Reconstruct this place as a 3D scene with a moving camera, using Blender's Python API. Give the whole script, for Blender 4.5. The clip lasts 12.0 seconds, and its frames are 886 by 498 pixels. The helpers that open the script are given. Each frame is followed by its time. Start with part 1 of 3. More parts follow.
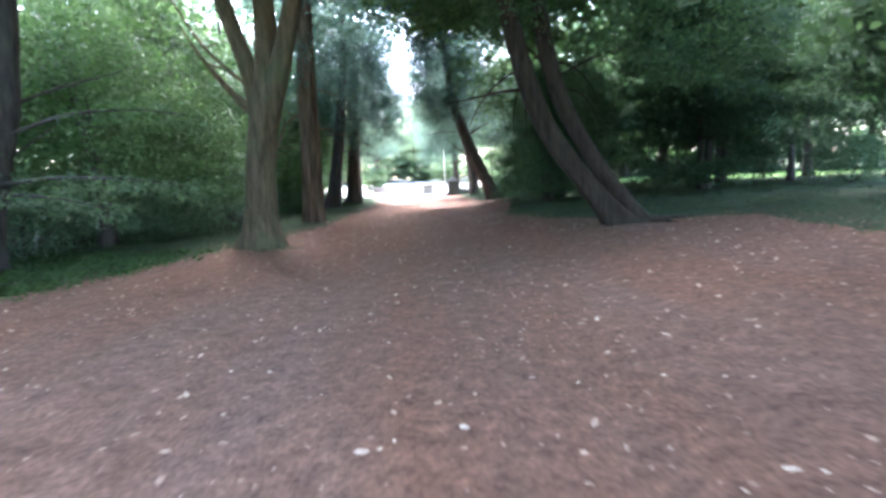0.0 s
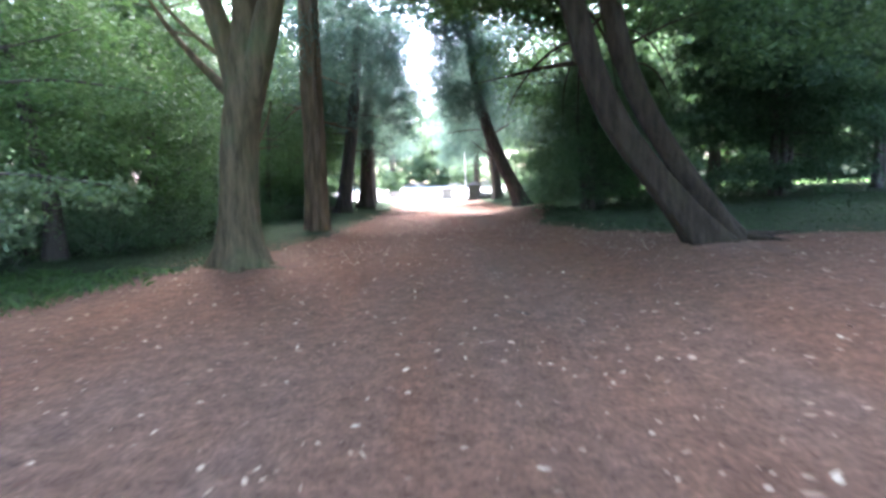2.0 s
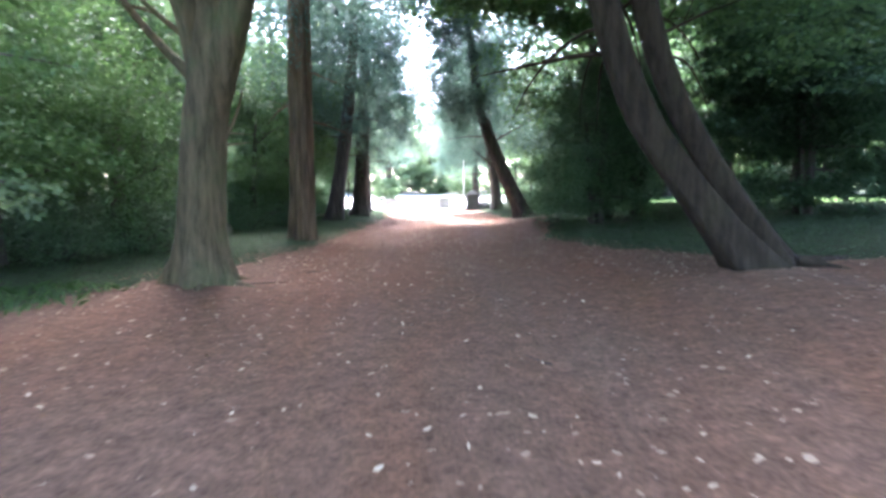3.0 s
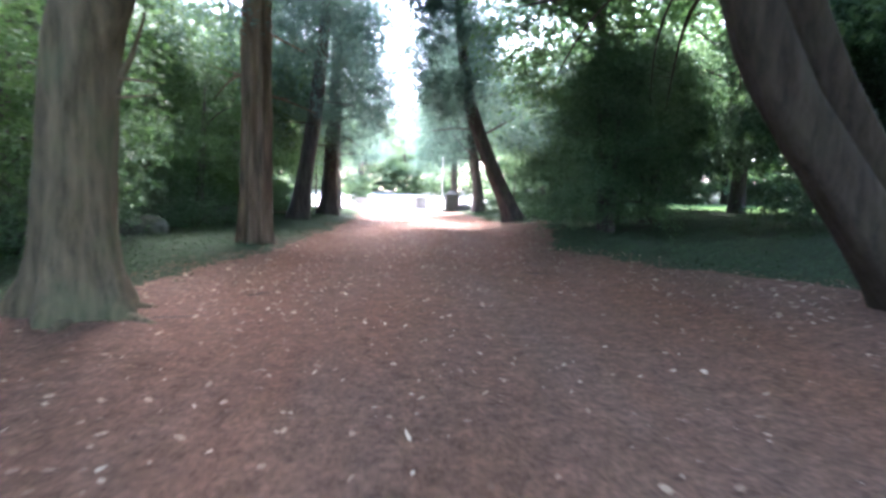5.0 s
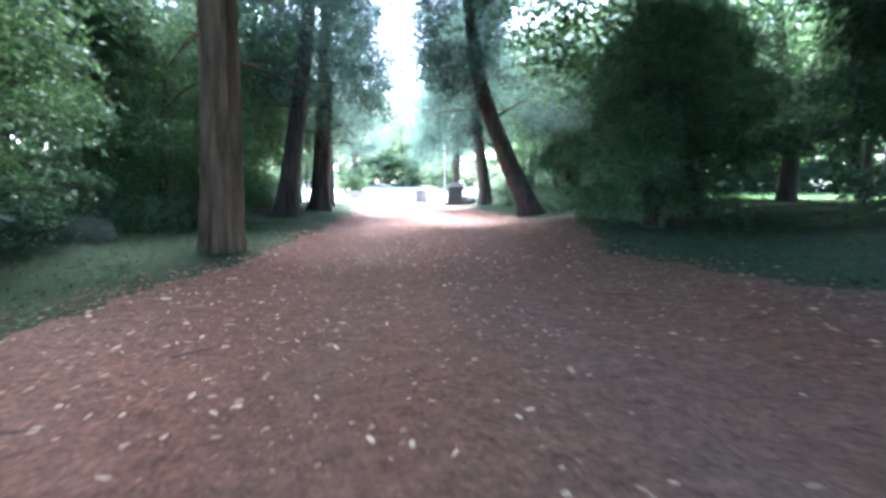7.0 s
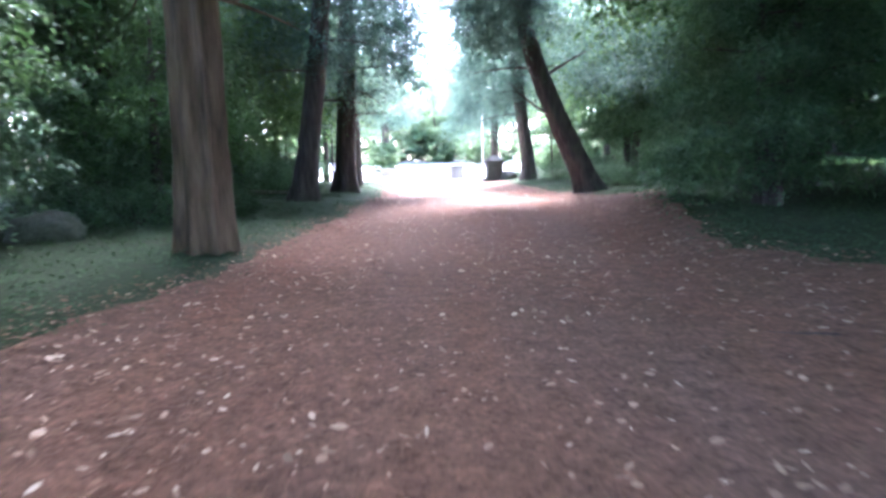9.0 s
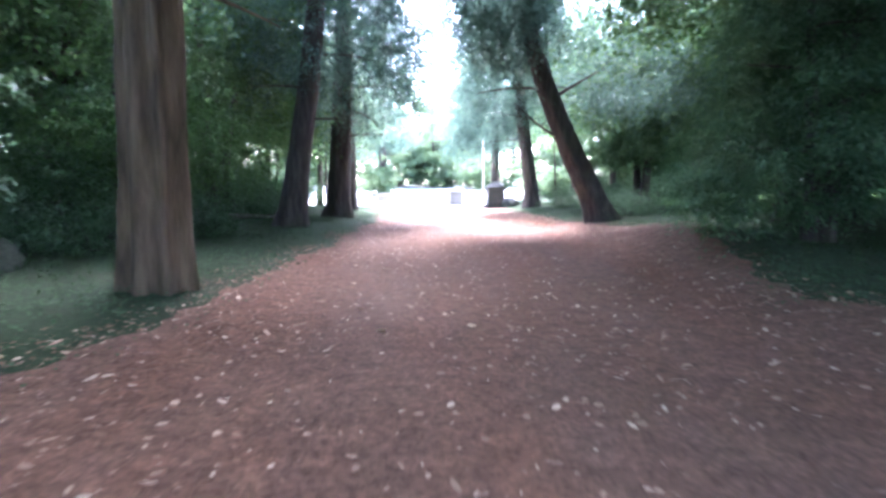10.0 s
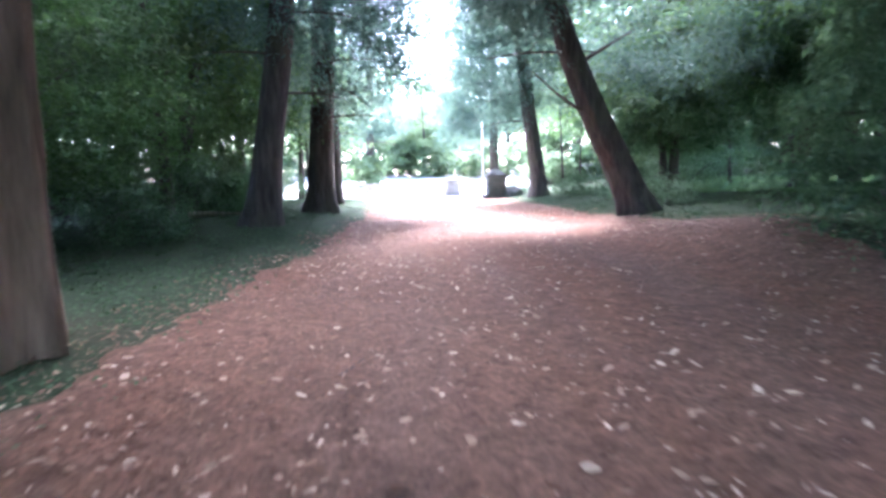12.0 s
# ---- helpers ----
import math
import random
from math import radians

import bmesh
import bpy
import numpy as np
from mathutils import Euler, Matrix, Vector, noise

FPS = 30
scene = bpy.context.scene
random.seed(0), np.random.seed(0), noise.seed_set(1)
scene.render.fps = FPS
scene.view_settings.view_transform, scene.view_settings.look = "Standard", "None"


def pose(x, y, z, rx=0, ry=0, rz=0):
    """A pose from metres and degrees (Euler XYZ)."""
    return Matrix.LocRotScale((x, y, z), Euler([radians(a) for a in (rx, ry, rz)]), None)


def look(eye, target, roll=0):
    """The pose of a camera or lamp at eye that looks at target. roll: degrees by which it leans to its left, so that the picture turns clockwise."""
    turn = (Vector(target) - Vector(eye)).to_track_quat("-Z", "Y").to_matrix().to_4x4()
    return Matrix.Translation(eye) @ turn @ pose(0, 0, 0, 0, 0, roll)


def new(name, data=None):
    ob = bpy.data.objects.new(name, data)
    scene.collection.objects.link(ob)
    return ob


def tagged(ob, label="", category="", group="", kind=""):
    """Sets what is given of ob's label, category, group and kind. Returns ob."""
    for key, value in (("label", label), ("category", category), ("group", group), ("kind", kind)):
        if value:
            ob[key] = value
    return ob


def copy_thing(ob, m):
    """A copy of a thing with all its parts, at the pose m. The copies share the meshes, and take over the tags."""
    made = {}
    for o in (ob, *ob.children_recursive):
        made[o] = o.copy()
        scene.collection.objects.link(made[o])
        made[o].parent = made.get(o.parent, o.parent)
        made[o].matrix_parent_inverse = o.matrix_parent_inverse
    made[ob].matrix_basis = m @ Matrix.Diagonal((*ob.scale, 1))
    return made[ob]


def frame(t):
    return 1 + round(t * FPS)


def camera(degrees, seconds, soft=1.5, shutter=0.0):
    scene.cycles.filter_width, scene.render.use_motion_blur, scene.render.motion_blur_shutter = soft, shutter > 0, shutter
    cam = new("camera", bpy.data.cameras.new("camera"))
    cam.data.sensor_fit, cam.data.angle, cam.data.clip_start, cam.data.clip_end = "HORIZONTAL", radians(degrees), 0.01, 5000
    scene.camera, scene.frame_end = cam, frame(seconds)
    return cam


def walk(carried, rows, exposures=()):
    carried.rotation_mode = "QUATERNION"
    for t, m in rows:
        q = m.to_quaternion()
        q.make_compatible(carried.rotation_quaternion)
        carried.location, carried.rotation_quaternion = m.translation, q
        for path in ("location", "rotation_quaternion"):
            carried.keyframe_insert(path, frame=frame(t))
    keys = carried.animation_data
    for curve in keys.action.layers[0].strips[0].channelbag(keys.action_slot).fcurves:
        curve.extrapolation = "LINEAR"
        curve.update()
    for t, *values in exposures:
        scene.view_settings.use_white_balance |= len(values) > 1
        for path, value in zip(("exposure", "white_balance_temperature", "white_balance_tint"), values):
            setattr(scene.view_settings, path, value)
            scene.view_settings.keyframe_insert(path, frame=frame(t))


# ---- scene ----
cam = camera(78.7, 12.0, soft=3.0, shutter=0.9)
METRES, EYE, TILT, LEAN, TURN = 18.2, 1.4, 0.0, 0.0, 0.0
ROWS = [
    (0.0, 0.0, 0.0, 0.0, -0.35, -7.4, 2.72),
    (0.5, -0.0049, 0.0461, -0.0003, -0.07, -7.67, 2.86),
    (1.0, -0.0102, 0.086, -0.0009, 0.61, -7.81, 3.0),
    (1.5, -0.0103, 0.1281, -0.0015, 0.94, -7.63, 2.9),
    (2.0, -0.0113, 0.1718, -0.003, 1.51, -6.84, 2.25),
    (2.5, -0.0116, 0.2141, -0.0032, 1.46, -6.13, 1.4),
    (4.5, -0.0349, 0.387, -0.0092, -0.18, -5.74, -0.93),
    (5.0, -0.0441, 0.4299, -0.0098, -1.94, -5.79, -0.95),
    (5.5, -0.051, 0.4694, -0.0108, -2.96, -7.07, -0.17),
    (6.0, -0.0581, 0.5109, -0.0112, -3.4, -7.89, -0.29),
    (6.5, -0.0609, 0.5531, -0.0128, -3.24, -7.67, -0.52),
    (7.0, -0.064, 0.595, -0.0121, -2.45, -6.55, 0.06),
    (9.0, -0.0736, 0.7524, -0.0144, 0.99, -9.04, 1.72),
    (9.5, -0.0764, 0.7915, -0.0151, 0.88, -7.82, 1.54),
    (10.0, -0.0803, 0.8339, -0.015, 0.69, -6.38, 0.73),
    (10.5, -0.0849, 0.8729, -0.0168, 0.63, -6.27, -0.13),
    (11.0, -0.09, 0.9111, -0.0172, 0.15, -7.22, 0.04),
    (11.5, -0.0965, 0.9514, -0.0177, -0.53, -7.95, 1.4),
    (12.0, -0.1045, 0.9925, -0.0168, -0.63, -7.47, 1.73),
]
walk(cam, [(t, pose(0, 0, EYE, TILT, LEAN, TURN) @ pose(METRES * x, METRES * y, METRES * z, 90 + pitch, roll, yaw)) for t, x, y, z, yaw, pitch, roll in ROWS],
     exposures=[(0.0, 4.68, 5480, 21), (1.0, 4.73, 5540, 24), (2.5, 4.93, 5540, 25), (5.0, 5.01, 5520, 29), (6.0, 5.00, 5240, 29), (7.0, 4.96, 5080, 22), (9.0, 5.08, 5130, 30), (10.0, 5.18, 5130, 31), (12.0, 5.08, 5130, 31)])

# ---- world, sun ----
world = bpy.data.worlds.new("sky")
scene.world = world
world.use_nodes = True
wn = world.node_tree
sky = wn.nodes.new("ShaderNodeTexSky")
sky.sky_type, sky.sun_disc = "NISHITA", False
SUN_EL, SUN_AZ = 56.0, -5.0          # height, and turn from straight ahead (towards the left)
sky.sun_elevation, sky.sun_rotation = radians(SUN_EL), radians(SUN_AZ)
sky.air_density, sky.dust_density = 1.0, 4.0
wn.links.new(sky.outputs[0], wn.nodes["Background"].inputs[0])
wn.nodes["Background"].inputs[1].default_value = 0.15
sun = new("sun", bpy.data.lights.new("sun", "SUN"))
sun.data.energy, sun.data.angle, sun.data.color = 2.6, radians(24), (1.0, 0.95, 0.88)
az, el = radians(90 - SUN_AZ), radians(SUN_EL)
sun.matrix_world = look((0, 0, 60), (0 - math.cos(az) * math.cos(el), -math.sin(az) * math.cos(el), 60 - math.sin(el)))


# ---- materials ----
def material(name, build):
    m = bpy.data.materials.new(name)
    m.use_nodes = True
    build(m.node_tree, m.node_tree.nodes["Principled BSDF"])
    return m


def ramp(nt, source, stops):
    r = nt.nodes.new("ShaderNodeValToRGB")
    while len(r.color_ramp.elements) < len(stops):
        r.color_ramp.elements.new(0.5)
    for e, (p, c) in zip(r.color_ramp.elements, stops):
        e.position, e.color = p, (*c, 1)
    nt.links.new(source, r.inputs[0])
    return r.outputs[0]


def noise_tex(nt, scale, detail=5.0, rough=0.6, stretch=None):
    n = nt.nodes.new("ShaderNodeTexNoise")
    n.inputs["Scale"].default_value, n.inputs["Detail"].default_value, n.inputs["Roughness"].default_value = scale, detail, rough
    co = nt.nodes.new("ShaderNodeTexCoord")
    if stretch:
        mp = nt.nodes.new("ShaderNodeMapping")
        mp.inputs["Scale"].default_value = stretch
        nt.links.new(co.outputs["Object"], mp.inputs[0])
        nt.links.new(mp.outputs[0], n.inputs["Vector"])
    else:
        nt.links.new(co.outputs["Object"], n.inputs["Vector"])
    return n.outputs["Fac"]


def mixed(nt, fac, a, b, mode="MIX"):
    m = nt.nodes.new("ShaderNodeMix")
    m.data_type, m.blend_type = "RGBA", mode
    for socket, value in ((m.inputs[0], fac), (m.inputs[6], a), (m.inputs[7], b)):
        if isinstance(value, (int, float)):
            socket.default_value = value
        elif isinstance(value, tuple):
            socket.default_value = (*value, 1)
        else:
            nt.links.new(value, socket)
    return m.outputs[2]


def bumped(nt, bsdf, height, strength, distance=0.02):
    b = nt.nodes.new("ShaderNodeBump")
    b.inputs["Strength"].default_value, b.inputs["Distance"].default_value = strength, distance
    nt.links.new(height, b.inputs["Height"])
    nt.links.new(b.outputs[0], bsdf.inputs["Normal"])


def leaf_material(name, dark, mid, light, glow=0.42, rough=0.65):
    def build(nt, bsdf):
        geo = nt.nodes.new("ShaderNodeNewGeometry")
        leafy = ramp(nt, geo.outputs["Random Per Island"], ((0.0, dark), (0.55, mid), (1.0, light)))
        patch = noise_tex(nt, 0.45, 3)
        shade = ramp(nt, patch, ((0.3, tuple(0.7 * c for c in mid)), (0.7, tuple(1.25 * c for c in mid))))
        col = mixed(nt, 0.4, leafy, shade)
        nt.links.new(col, bsdf.inputs["Base Color"])
        bsdf.inputs["Roughness"].default_value = rough
        bsdf.inputs["Specular IOR Level"].default_value = 0.25
        tr = nt.nodes.new("ShaderNodeBsdfTranslucent")
        nt.links.new(mixed(nt, 1.0, col, (1.2, 1.15, 0.9), "MULTIPLY"), tr.inputs[0])
        mx = nt.nodes.new("ShaderNodeMixShader")
        mx.inputs[0].default_value = glow
        nt.links.new(bsdf.outputs[0], mx.inputs[1])
        nt.links.new(tr.outputs[0], mx.inputs[2])
        nt.links.new(mx.outputs[0], nt.nodes["Material Output"].inputs[0])
    return material(name, build)


def bark_material(name, dark, light, moss=0.35, ridge=9.0):
    def build(nt, bsdf):
        grain = noise_tex(nt, ridge, 6, 0.65, (1, 1, 0.16))
        patch = noise_tex(nt, 1.3, 4)
        col = ramp(nt, grain, ((0.3, dark), (0.7, light)))
        green = ramp(nt, patch, ((0.5, (0, 0, 0)), (0.75, (moss, moss, moss))))
        col = mixed(nt, green, col, (0.09, 0.11, 0.05))
        nt.links.new(col, bsdf.inputs["Base Color"])
        bsdf.inputs["Roughness"].default_value = 0.92
        bsdf.inputs["Specular IOR Level"].default_value = 0.15
        bumped(nt, bsdf, grain, 0.9, 0.05)
    return material(name, build)


def earth_material(name, stops, scale, fine, strength=0.6, stretch=None, mottle=0.0):
    def build(nt, bsdf):
        big, small = noise_tex(nt, scale, 5, 0.6, stretch), noise_tex(nt, fine, 6, 0.7)
        col = mixed(nt, 0.75, ramp(nt, big, stops), ramp(nt, small, ((0.25, (0.25, 0.25, 0.25)), (0.75, (0.95, 0.95, 0.95)))), "OVERLAY")
        if mottle:
            crumbs = ramp(nt, noise_tex(nt, 5.5, 7, 0.75), ((0.32, (1 - mottle,) * 3), (0.68, (1 + mottle, 1 + 0.85 * mottle, 1 + 0.75 * mottle))))
            col = mixed(nt, 1.0, col, crumbs, "MULTIPLY")
        nt.links.new(col, bsdf.inputs["Base Color"])
        bsdf.inputs["Roughness"].default_value = 0.95
        bsdf.inputs["Specular IOR Level"].default_value = 0.12
        bumped(nt, bsdf, small, strength, 0.03)
    return material(name, build)


BEECH = leaf_material("beech_leaf", (0.045, 0.095, 0.033), (0.08, 0.155, 0.055), (0.14, 0.24, 0.09), 0.42)
DEEP = leaf_material("deep_leaf", (0.0448, 0.0896, 0.0385), (0.0784, 0.14, 0.0605), (0.129, 0.207, 0.0935), 0.45)
# Leaf green greyed and paled: bright haze on the far trees put into colour.
WASHED = leaf_material("washed_leaf", (0.075, 0.13, 0.07), (0.118, 0.185, 0.1), (0.18, 0.26, 0.15), 0.6)
SHRUB = leaf_material("shrub_leaf", (0.066, 0.126, 0.0633), (0.108, 0.186, 0.0978), (0.168, 0.252, 0.138), 0.42, 0.4)
YEW = leaf_material("yew_needle", (0.045, 0.092, 0.048), (0.085, 0.155, 0.08), (0.165, 0.26, 0.135), 0.5)
# Yew needles again, darkened: the shade on two yews put into colour.
YEW_SHADED = leaf_material("shaded_yew_needle", (0.03, 0.064, 0.034), (0.055, 0.105, 0.055), (0.105, 0.175, 0.092), 0.45)
# Needle green shifted to blue: the bluish glare over the conifers, as colour.
CONIFER = leaf_material("blue_hazed_needle", (0.054, 0.102, 0.084), (0.086, 0.15, 0.125), (0.13, 0.208, 0.172), 0.4)
IVY = leaf_material("ground_ivy", (0.04, 0.075, 0.032), (0.056, 0.098, 0.045), (0.085, 0.132, 0.065), 0.3, 0.85)
BARK = bark_material("grey_brown_bark", (0.045, 0.036, 0.02), (0.16, 0.124, 0.072), 0.7)
# Brown bark darkened in its colour for the canopy shade on the twin tree.
BARK_SHADE = bark_material("shade_darkened_bark", (0.016, 0.012, 0.008), (0.054, 0.04, 0.027), 0.1)
BARK_RED = bark_material("red_brown_bark", (0.036, 0.024, 0.016), (0.23, 0.155, 0.1), 0.15, 4.5)
BARK_DARK = bark_material("dark_bark", (0.032, 0.028, 0.025), (0.1, 0.085, 0.074), 0.3)
PALE_WOOD = bark_material("bleached_wood", (0.16, 0.14, 0.11), (0.36, 0.33, 0.27), 0.2)
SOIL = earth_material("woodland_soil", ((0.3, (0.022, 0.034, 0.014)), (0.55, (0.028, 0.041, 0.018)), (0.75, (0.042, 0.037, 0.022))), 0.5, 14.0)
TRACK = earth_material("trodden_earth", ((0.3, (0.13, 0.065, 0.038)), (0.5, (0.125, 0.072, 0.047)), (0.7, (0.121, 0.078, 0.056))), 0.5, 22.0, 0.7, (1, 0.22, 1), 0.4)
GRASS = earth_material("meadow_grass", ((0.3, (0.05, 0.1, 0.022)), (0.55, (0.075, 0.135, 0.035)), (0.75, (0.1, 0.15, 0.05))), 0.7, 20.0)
# Gravel colour raised to carry the glare of sunlit ground.
GRAVEL = earth_material("sun_pool_gravel", ((0.3, (0.5, 0.46, 0.41)), (0.7, (0.62, 0.58, 0.52))), 0.6, 30.0)
STONE = earth_material("weathered_stone", ((0.3, (0.17, 0.165, 0.15)), (0.7, (0.33, 0.31, 0.28))), 1.4, 18.0, 0.8)
MOSS = earth_material("mossy_stone", ((0.3, (0.045, 0.06, 0.035)), (0.7, (0.12, 0.125, 0.1))), 1.6, 16.0, 0.9)
LITTER = leaf_material("dry_leaf", (0.17, 0.1, 0.065), (0.36, 0.24, 0.158), (0.7, 0.57, 0.42), 0.1, 0.7)
LITTER_DRIFT = leaf_material("drifted_leaf", (0.115, 0.057, 0.034), (0.16, 0.087, 0.052), (0.28, 0.172, 0.105), 0.15, 0.85)
LITTER_BROWN = leaf_material("brown_leaf", (0.085, 0.04, 0.023), (0.125, 0.064, 0.038), (0.2, 0.12, 0.075), 0.1, 0.8)


def painted(nt, bsdf):
    col = ramp(nt, noise_tex(nt, 6.0), ((0.35, (0.55, 0.56, 0.54)), (0.7, (0.72, 0.72, 0.7))))
    nt.links.new(col, bsdf.inputs["Base Color"])
    bsdf.inputs["Roughness"].default_value = 0.45


DARK_STONE = earth_material("dark_stone", ((0.3, (0.05, 0.055, 0.048)), (0.7, (0.1, 0.1, 0.09))), 1.4, 18.0, 0.8)
PALE_PAINT = material("pale_painted_metal", painted)


# ---- mesh helpers ----
def mesh_object(name, verts, faces, mat, parent=None, label="", smooth=True):
    me = bpy.data.meshes.new(name)
    me.from_pydata(verts, [], faces)
    me.materials.append(mat)
    if smooth:
        me.polygons.foreach_set("use_smooth", np.ones(len(me.polygons), dtype=bool))
    ob = new(name, me)
    if parent:
        ob.parent = parent
    if label:
        tagged(ob, label)
    return ob


def part(name, bm, mat, parent, label=""):
    me = bpy.data.meshes.new(name)
    bm.to_mesh(me)
    bm.free()
    me.materials.append(mat)
    ob = new(name, me)
    ob.parent = parent
    if label:
        tagged(ob, label)
    return ob


def quads_object(name, verts, mat, parent=None, label=""):
    """verts: (n, k, 3), one loose leaf of k corners each."""
    n, k = verts.shape[:2]
    me = bpy.data.meshes.new(name)
    me.vertices.add(k * n)
    me.vertices.foreach_set("co", verts.reshape(-1).astype(np.float32))
    me.loops.add(k * n)
    me.loops.foreach_set("vertex_index", np.arange(k * n, dtype=np.int32))
    me.polygons.add(n)
    me.polygons.foreach_set("loop_start", np.arange(0, k * n, k, dtype=np.int32))
    me.update(calc_edges=True)
    me.materials.append(mat)
    ob = new(name, me)
    if parent:
        ob.parent = parent
    if label:
        tagged(ob, label)
    return ob


def step(a, b, v):
    s = np.clip((v - a) / (b - a), 0, 1)
    return s * s * (3 - 2 * s)


def ground_z(x, y):
    """The lie of the land: a shallow track with banks and a mound, rising gently ahead."""
    x, y = np.asarray(x, float), np.asarray(y, float)
    z = -0.25 + 0.011 * np.clip(y - 22, 0, 40)
    z = z + 0.36 * step(0.8, 5.0, x) + 0.42 * step(5.0, 11.0, x) - 0.06 * step(0, 1, -y)
    z = z + 0.24 * step(2.6, 7.5, -x) * step(9, 15, y)
    z = z + 0.3 * np.exp(-((x - 3.1) / 1.2) ** 2 - ((y - 26.0) / 2.1) ** 2)
    z = z + 1.15 * step(50, 68, y)
    z = z + 0.03 * np.sin(0.9 * x + 0.4 * y) * np.sin(0.35 * y - 0.6 * x)
    return z


def at(x, y, dz=0.0):
    return Vector((x, y, float(ground_z(x, y)) + dz))


def tube(points, radii, rng, sides=12, flute=0.0, lobes=5, flare=0.0, rough=0.04, sunk=0.48):
    """A tapering stem along points; flare widens the foot into root lobes."""
    pts = [Vector(p) for p in points]
    verts, faces = [], []
    ph = rng.uniform(0, 6.28, 3)
    for i, (p, r) in enumerate(zip(pts, radii)):
        d = (pts[min(i + 1, len(pts) - 1)] - pts[max(i - 1, 0)]).normalized()
        u = d.cross(Vector((0.13, 1, 0.21))).normalized()
        v = d.cross(u)
        h = (p - pts[0]).length
        fl = flare * math.exp(-max(h - sunk, 0) / 0.5)
        for k in range(sides):
            a = 2 * math.pi * k / sides
            rr = r * (1 + flute * math.cos(lobes * a + ph[0] + 0.25 * h) + 0.5 * flute * math.cos((lobes + 4) * a + ph[1])
                      + fl * (0.7 + 0.6 * math.cos(lobes * a + ph[2])) + rough * rng.uniform(-1, 1))
            verts.append(p + (u * math.cos(a) + v * math.sin(a)) * rr)
    for i in range(len(pts) - 1):
        for k in range(sides):
            a, b = i * sides + k, i * sides + (k + 1) % sides
            faces.append((a, b, b + sides, a + sides))
    faces.append(tuple(range(len(verts) - sides, len(verts))))
    return verts, faces


def spline(points, n):
    """n points, with radii, along a bent line of (x, y, z, r)."""
    p = np.array(points, float)
    t = np.concatenate(([0], np.cumsum(np.linalg.norm(np.diff(p[:, :3], axis=0), axis=1))))
    s = np.linspace(0, t[-1], n)
    out = np.stack([np.interp(s, t, p[:, k]) for k in range(4)], 1)
    for _ in range(3):
        out[1:-1] = 0.25 * out[:-2] + 0.5 * out[1:-1] + 0.25 * out[2:]
    return [tuple(q[:3]) for q in out], list(out[:, 3])


def join(pieces):
    verts, faces = [], []
    for v, f in pieces:
        k = len(verts)
        verts += list(v)
        faces += [tuple(i + k for i in g) for g in f]
    return verts, faces


def leaves(rng, centres, spread, per, size, droop=0.0, flat=0.22, narrow=0.55, jitter=0.55):
    """Leaf quads round spray centres: each spray is a loose, tilted layer."""
    m = len(centres)
    n = m * per
    c = np.repeat(centres, per, axis=0)
    rad = spread * np.sqrt(rng.uniform(0, 1, n))
    ang = rng.uniform(0, 6.283, n)
    tilt = np.repeat(rng.normal(0, 0.28, (m, 2)), per, axis=0)
    off = np.stack([rad * np.cos(ang), rad * np.sin(ang), np.zeros(n)], 1)
    off[:, 2] = off[:, 0] * tilt[:, 0] + off[:, 1] * tilt[:, 1] + rng.normal(0, flat * spread, n) - droop * rad ** 1.5
    pos = c + off
    axis = np.stack([np.cos(ang) + rng.normal(0, 0.5, n), np.sin(ang) + rng.normal(0, 0.5, n), rng.normal(-0.25 - droop, jitter * 0.7, n)], 1)
    axis /= np.linalg.norm(axis, axis=1)[:, None]
    up = np.stack([rng.normal(0, jitter, n), rng.normal(0, jitter, n), np.ones(n)], 1)
    side = np.cross(axis, up)
    side /= np.linalg.norm(side, axis=1)[:, None] + 1e-6
    nrm = np.cross(side, axis)
    s = size * rng.uniform(0.65, 1.3, n)[:, None]
    return np.stack([pos - axis * s * 0.5, pos + side * s * 0.5 * narrow + nrm * s * 0.06,
                     pos + axis * s * 0.5, pos - side * s * 0.5 * narrow + nrm * s * 0.06], 1)


def blob(rng, centre, radii, n, hollow=0.5):
    """Spray centres in an uneven ellipsoid, thicker towards its skin."""
    d = rng.normal(0, 1, (n, 3))
    d /= np.linalg.norm(d, axis=1)[:, None]
    r = rng.uniform(hollow, 1.0, n) ** 0.7
    lump = 1 + 0.18 * np.sin(4 * d[:, 0] + 3 * d[:, 2] + centre[0]) * np.cos(5 * d[:, 1] + centre[1])
    return np.array(centre) + d * (r * lump)[:, None] * np.array(radii)


def limb_points(rng, start, azimuth, rise, length, r, bend=0.1, n=7):
    out, p, a, e = [], np.array(start, float), azimuth, rise
    for i in range(n):
        out.append((*p, r * (1 - 0.85 * i / (n - 1))))
        a += rng.normal(0, 0.14)
        e += bend + rng.normal(0, 0.08)
        p = p + length / (n - 1) * np.array([math.cos(a) * math.cos(e), math.sin(a) * math.cos(e), math.sin(e)])
    return out


def limb_mesh(rng, pts, twigs=4, twig_len=0.8):
    pieces = [tube(*spline(pts, 12), rng, 7)]
    for _ in range(twigs):
        k = rng.integers(2, len(pts) - 1)
        x, y, z, r = pts[k]
        a = rng.uniform(0, 6.28)
        pieces.append(tube(*spline(limb_points(rng, (x, y, z), a, rng.uniform(-0.3, 0.5), twig_len * rng.uniform(0.6, 1.4), r * 0.5, 0.05, 5), 7), rng, 5))
    return join(pieces)


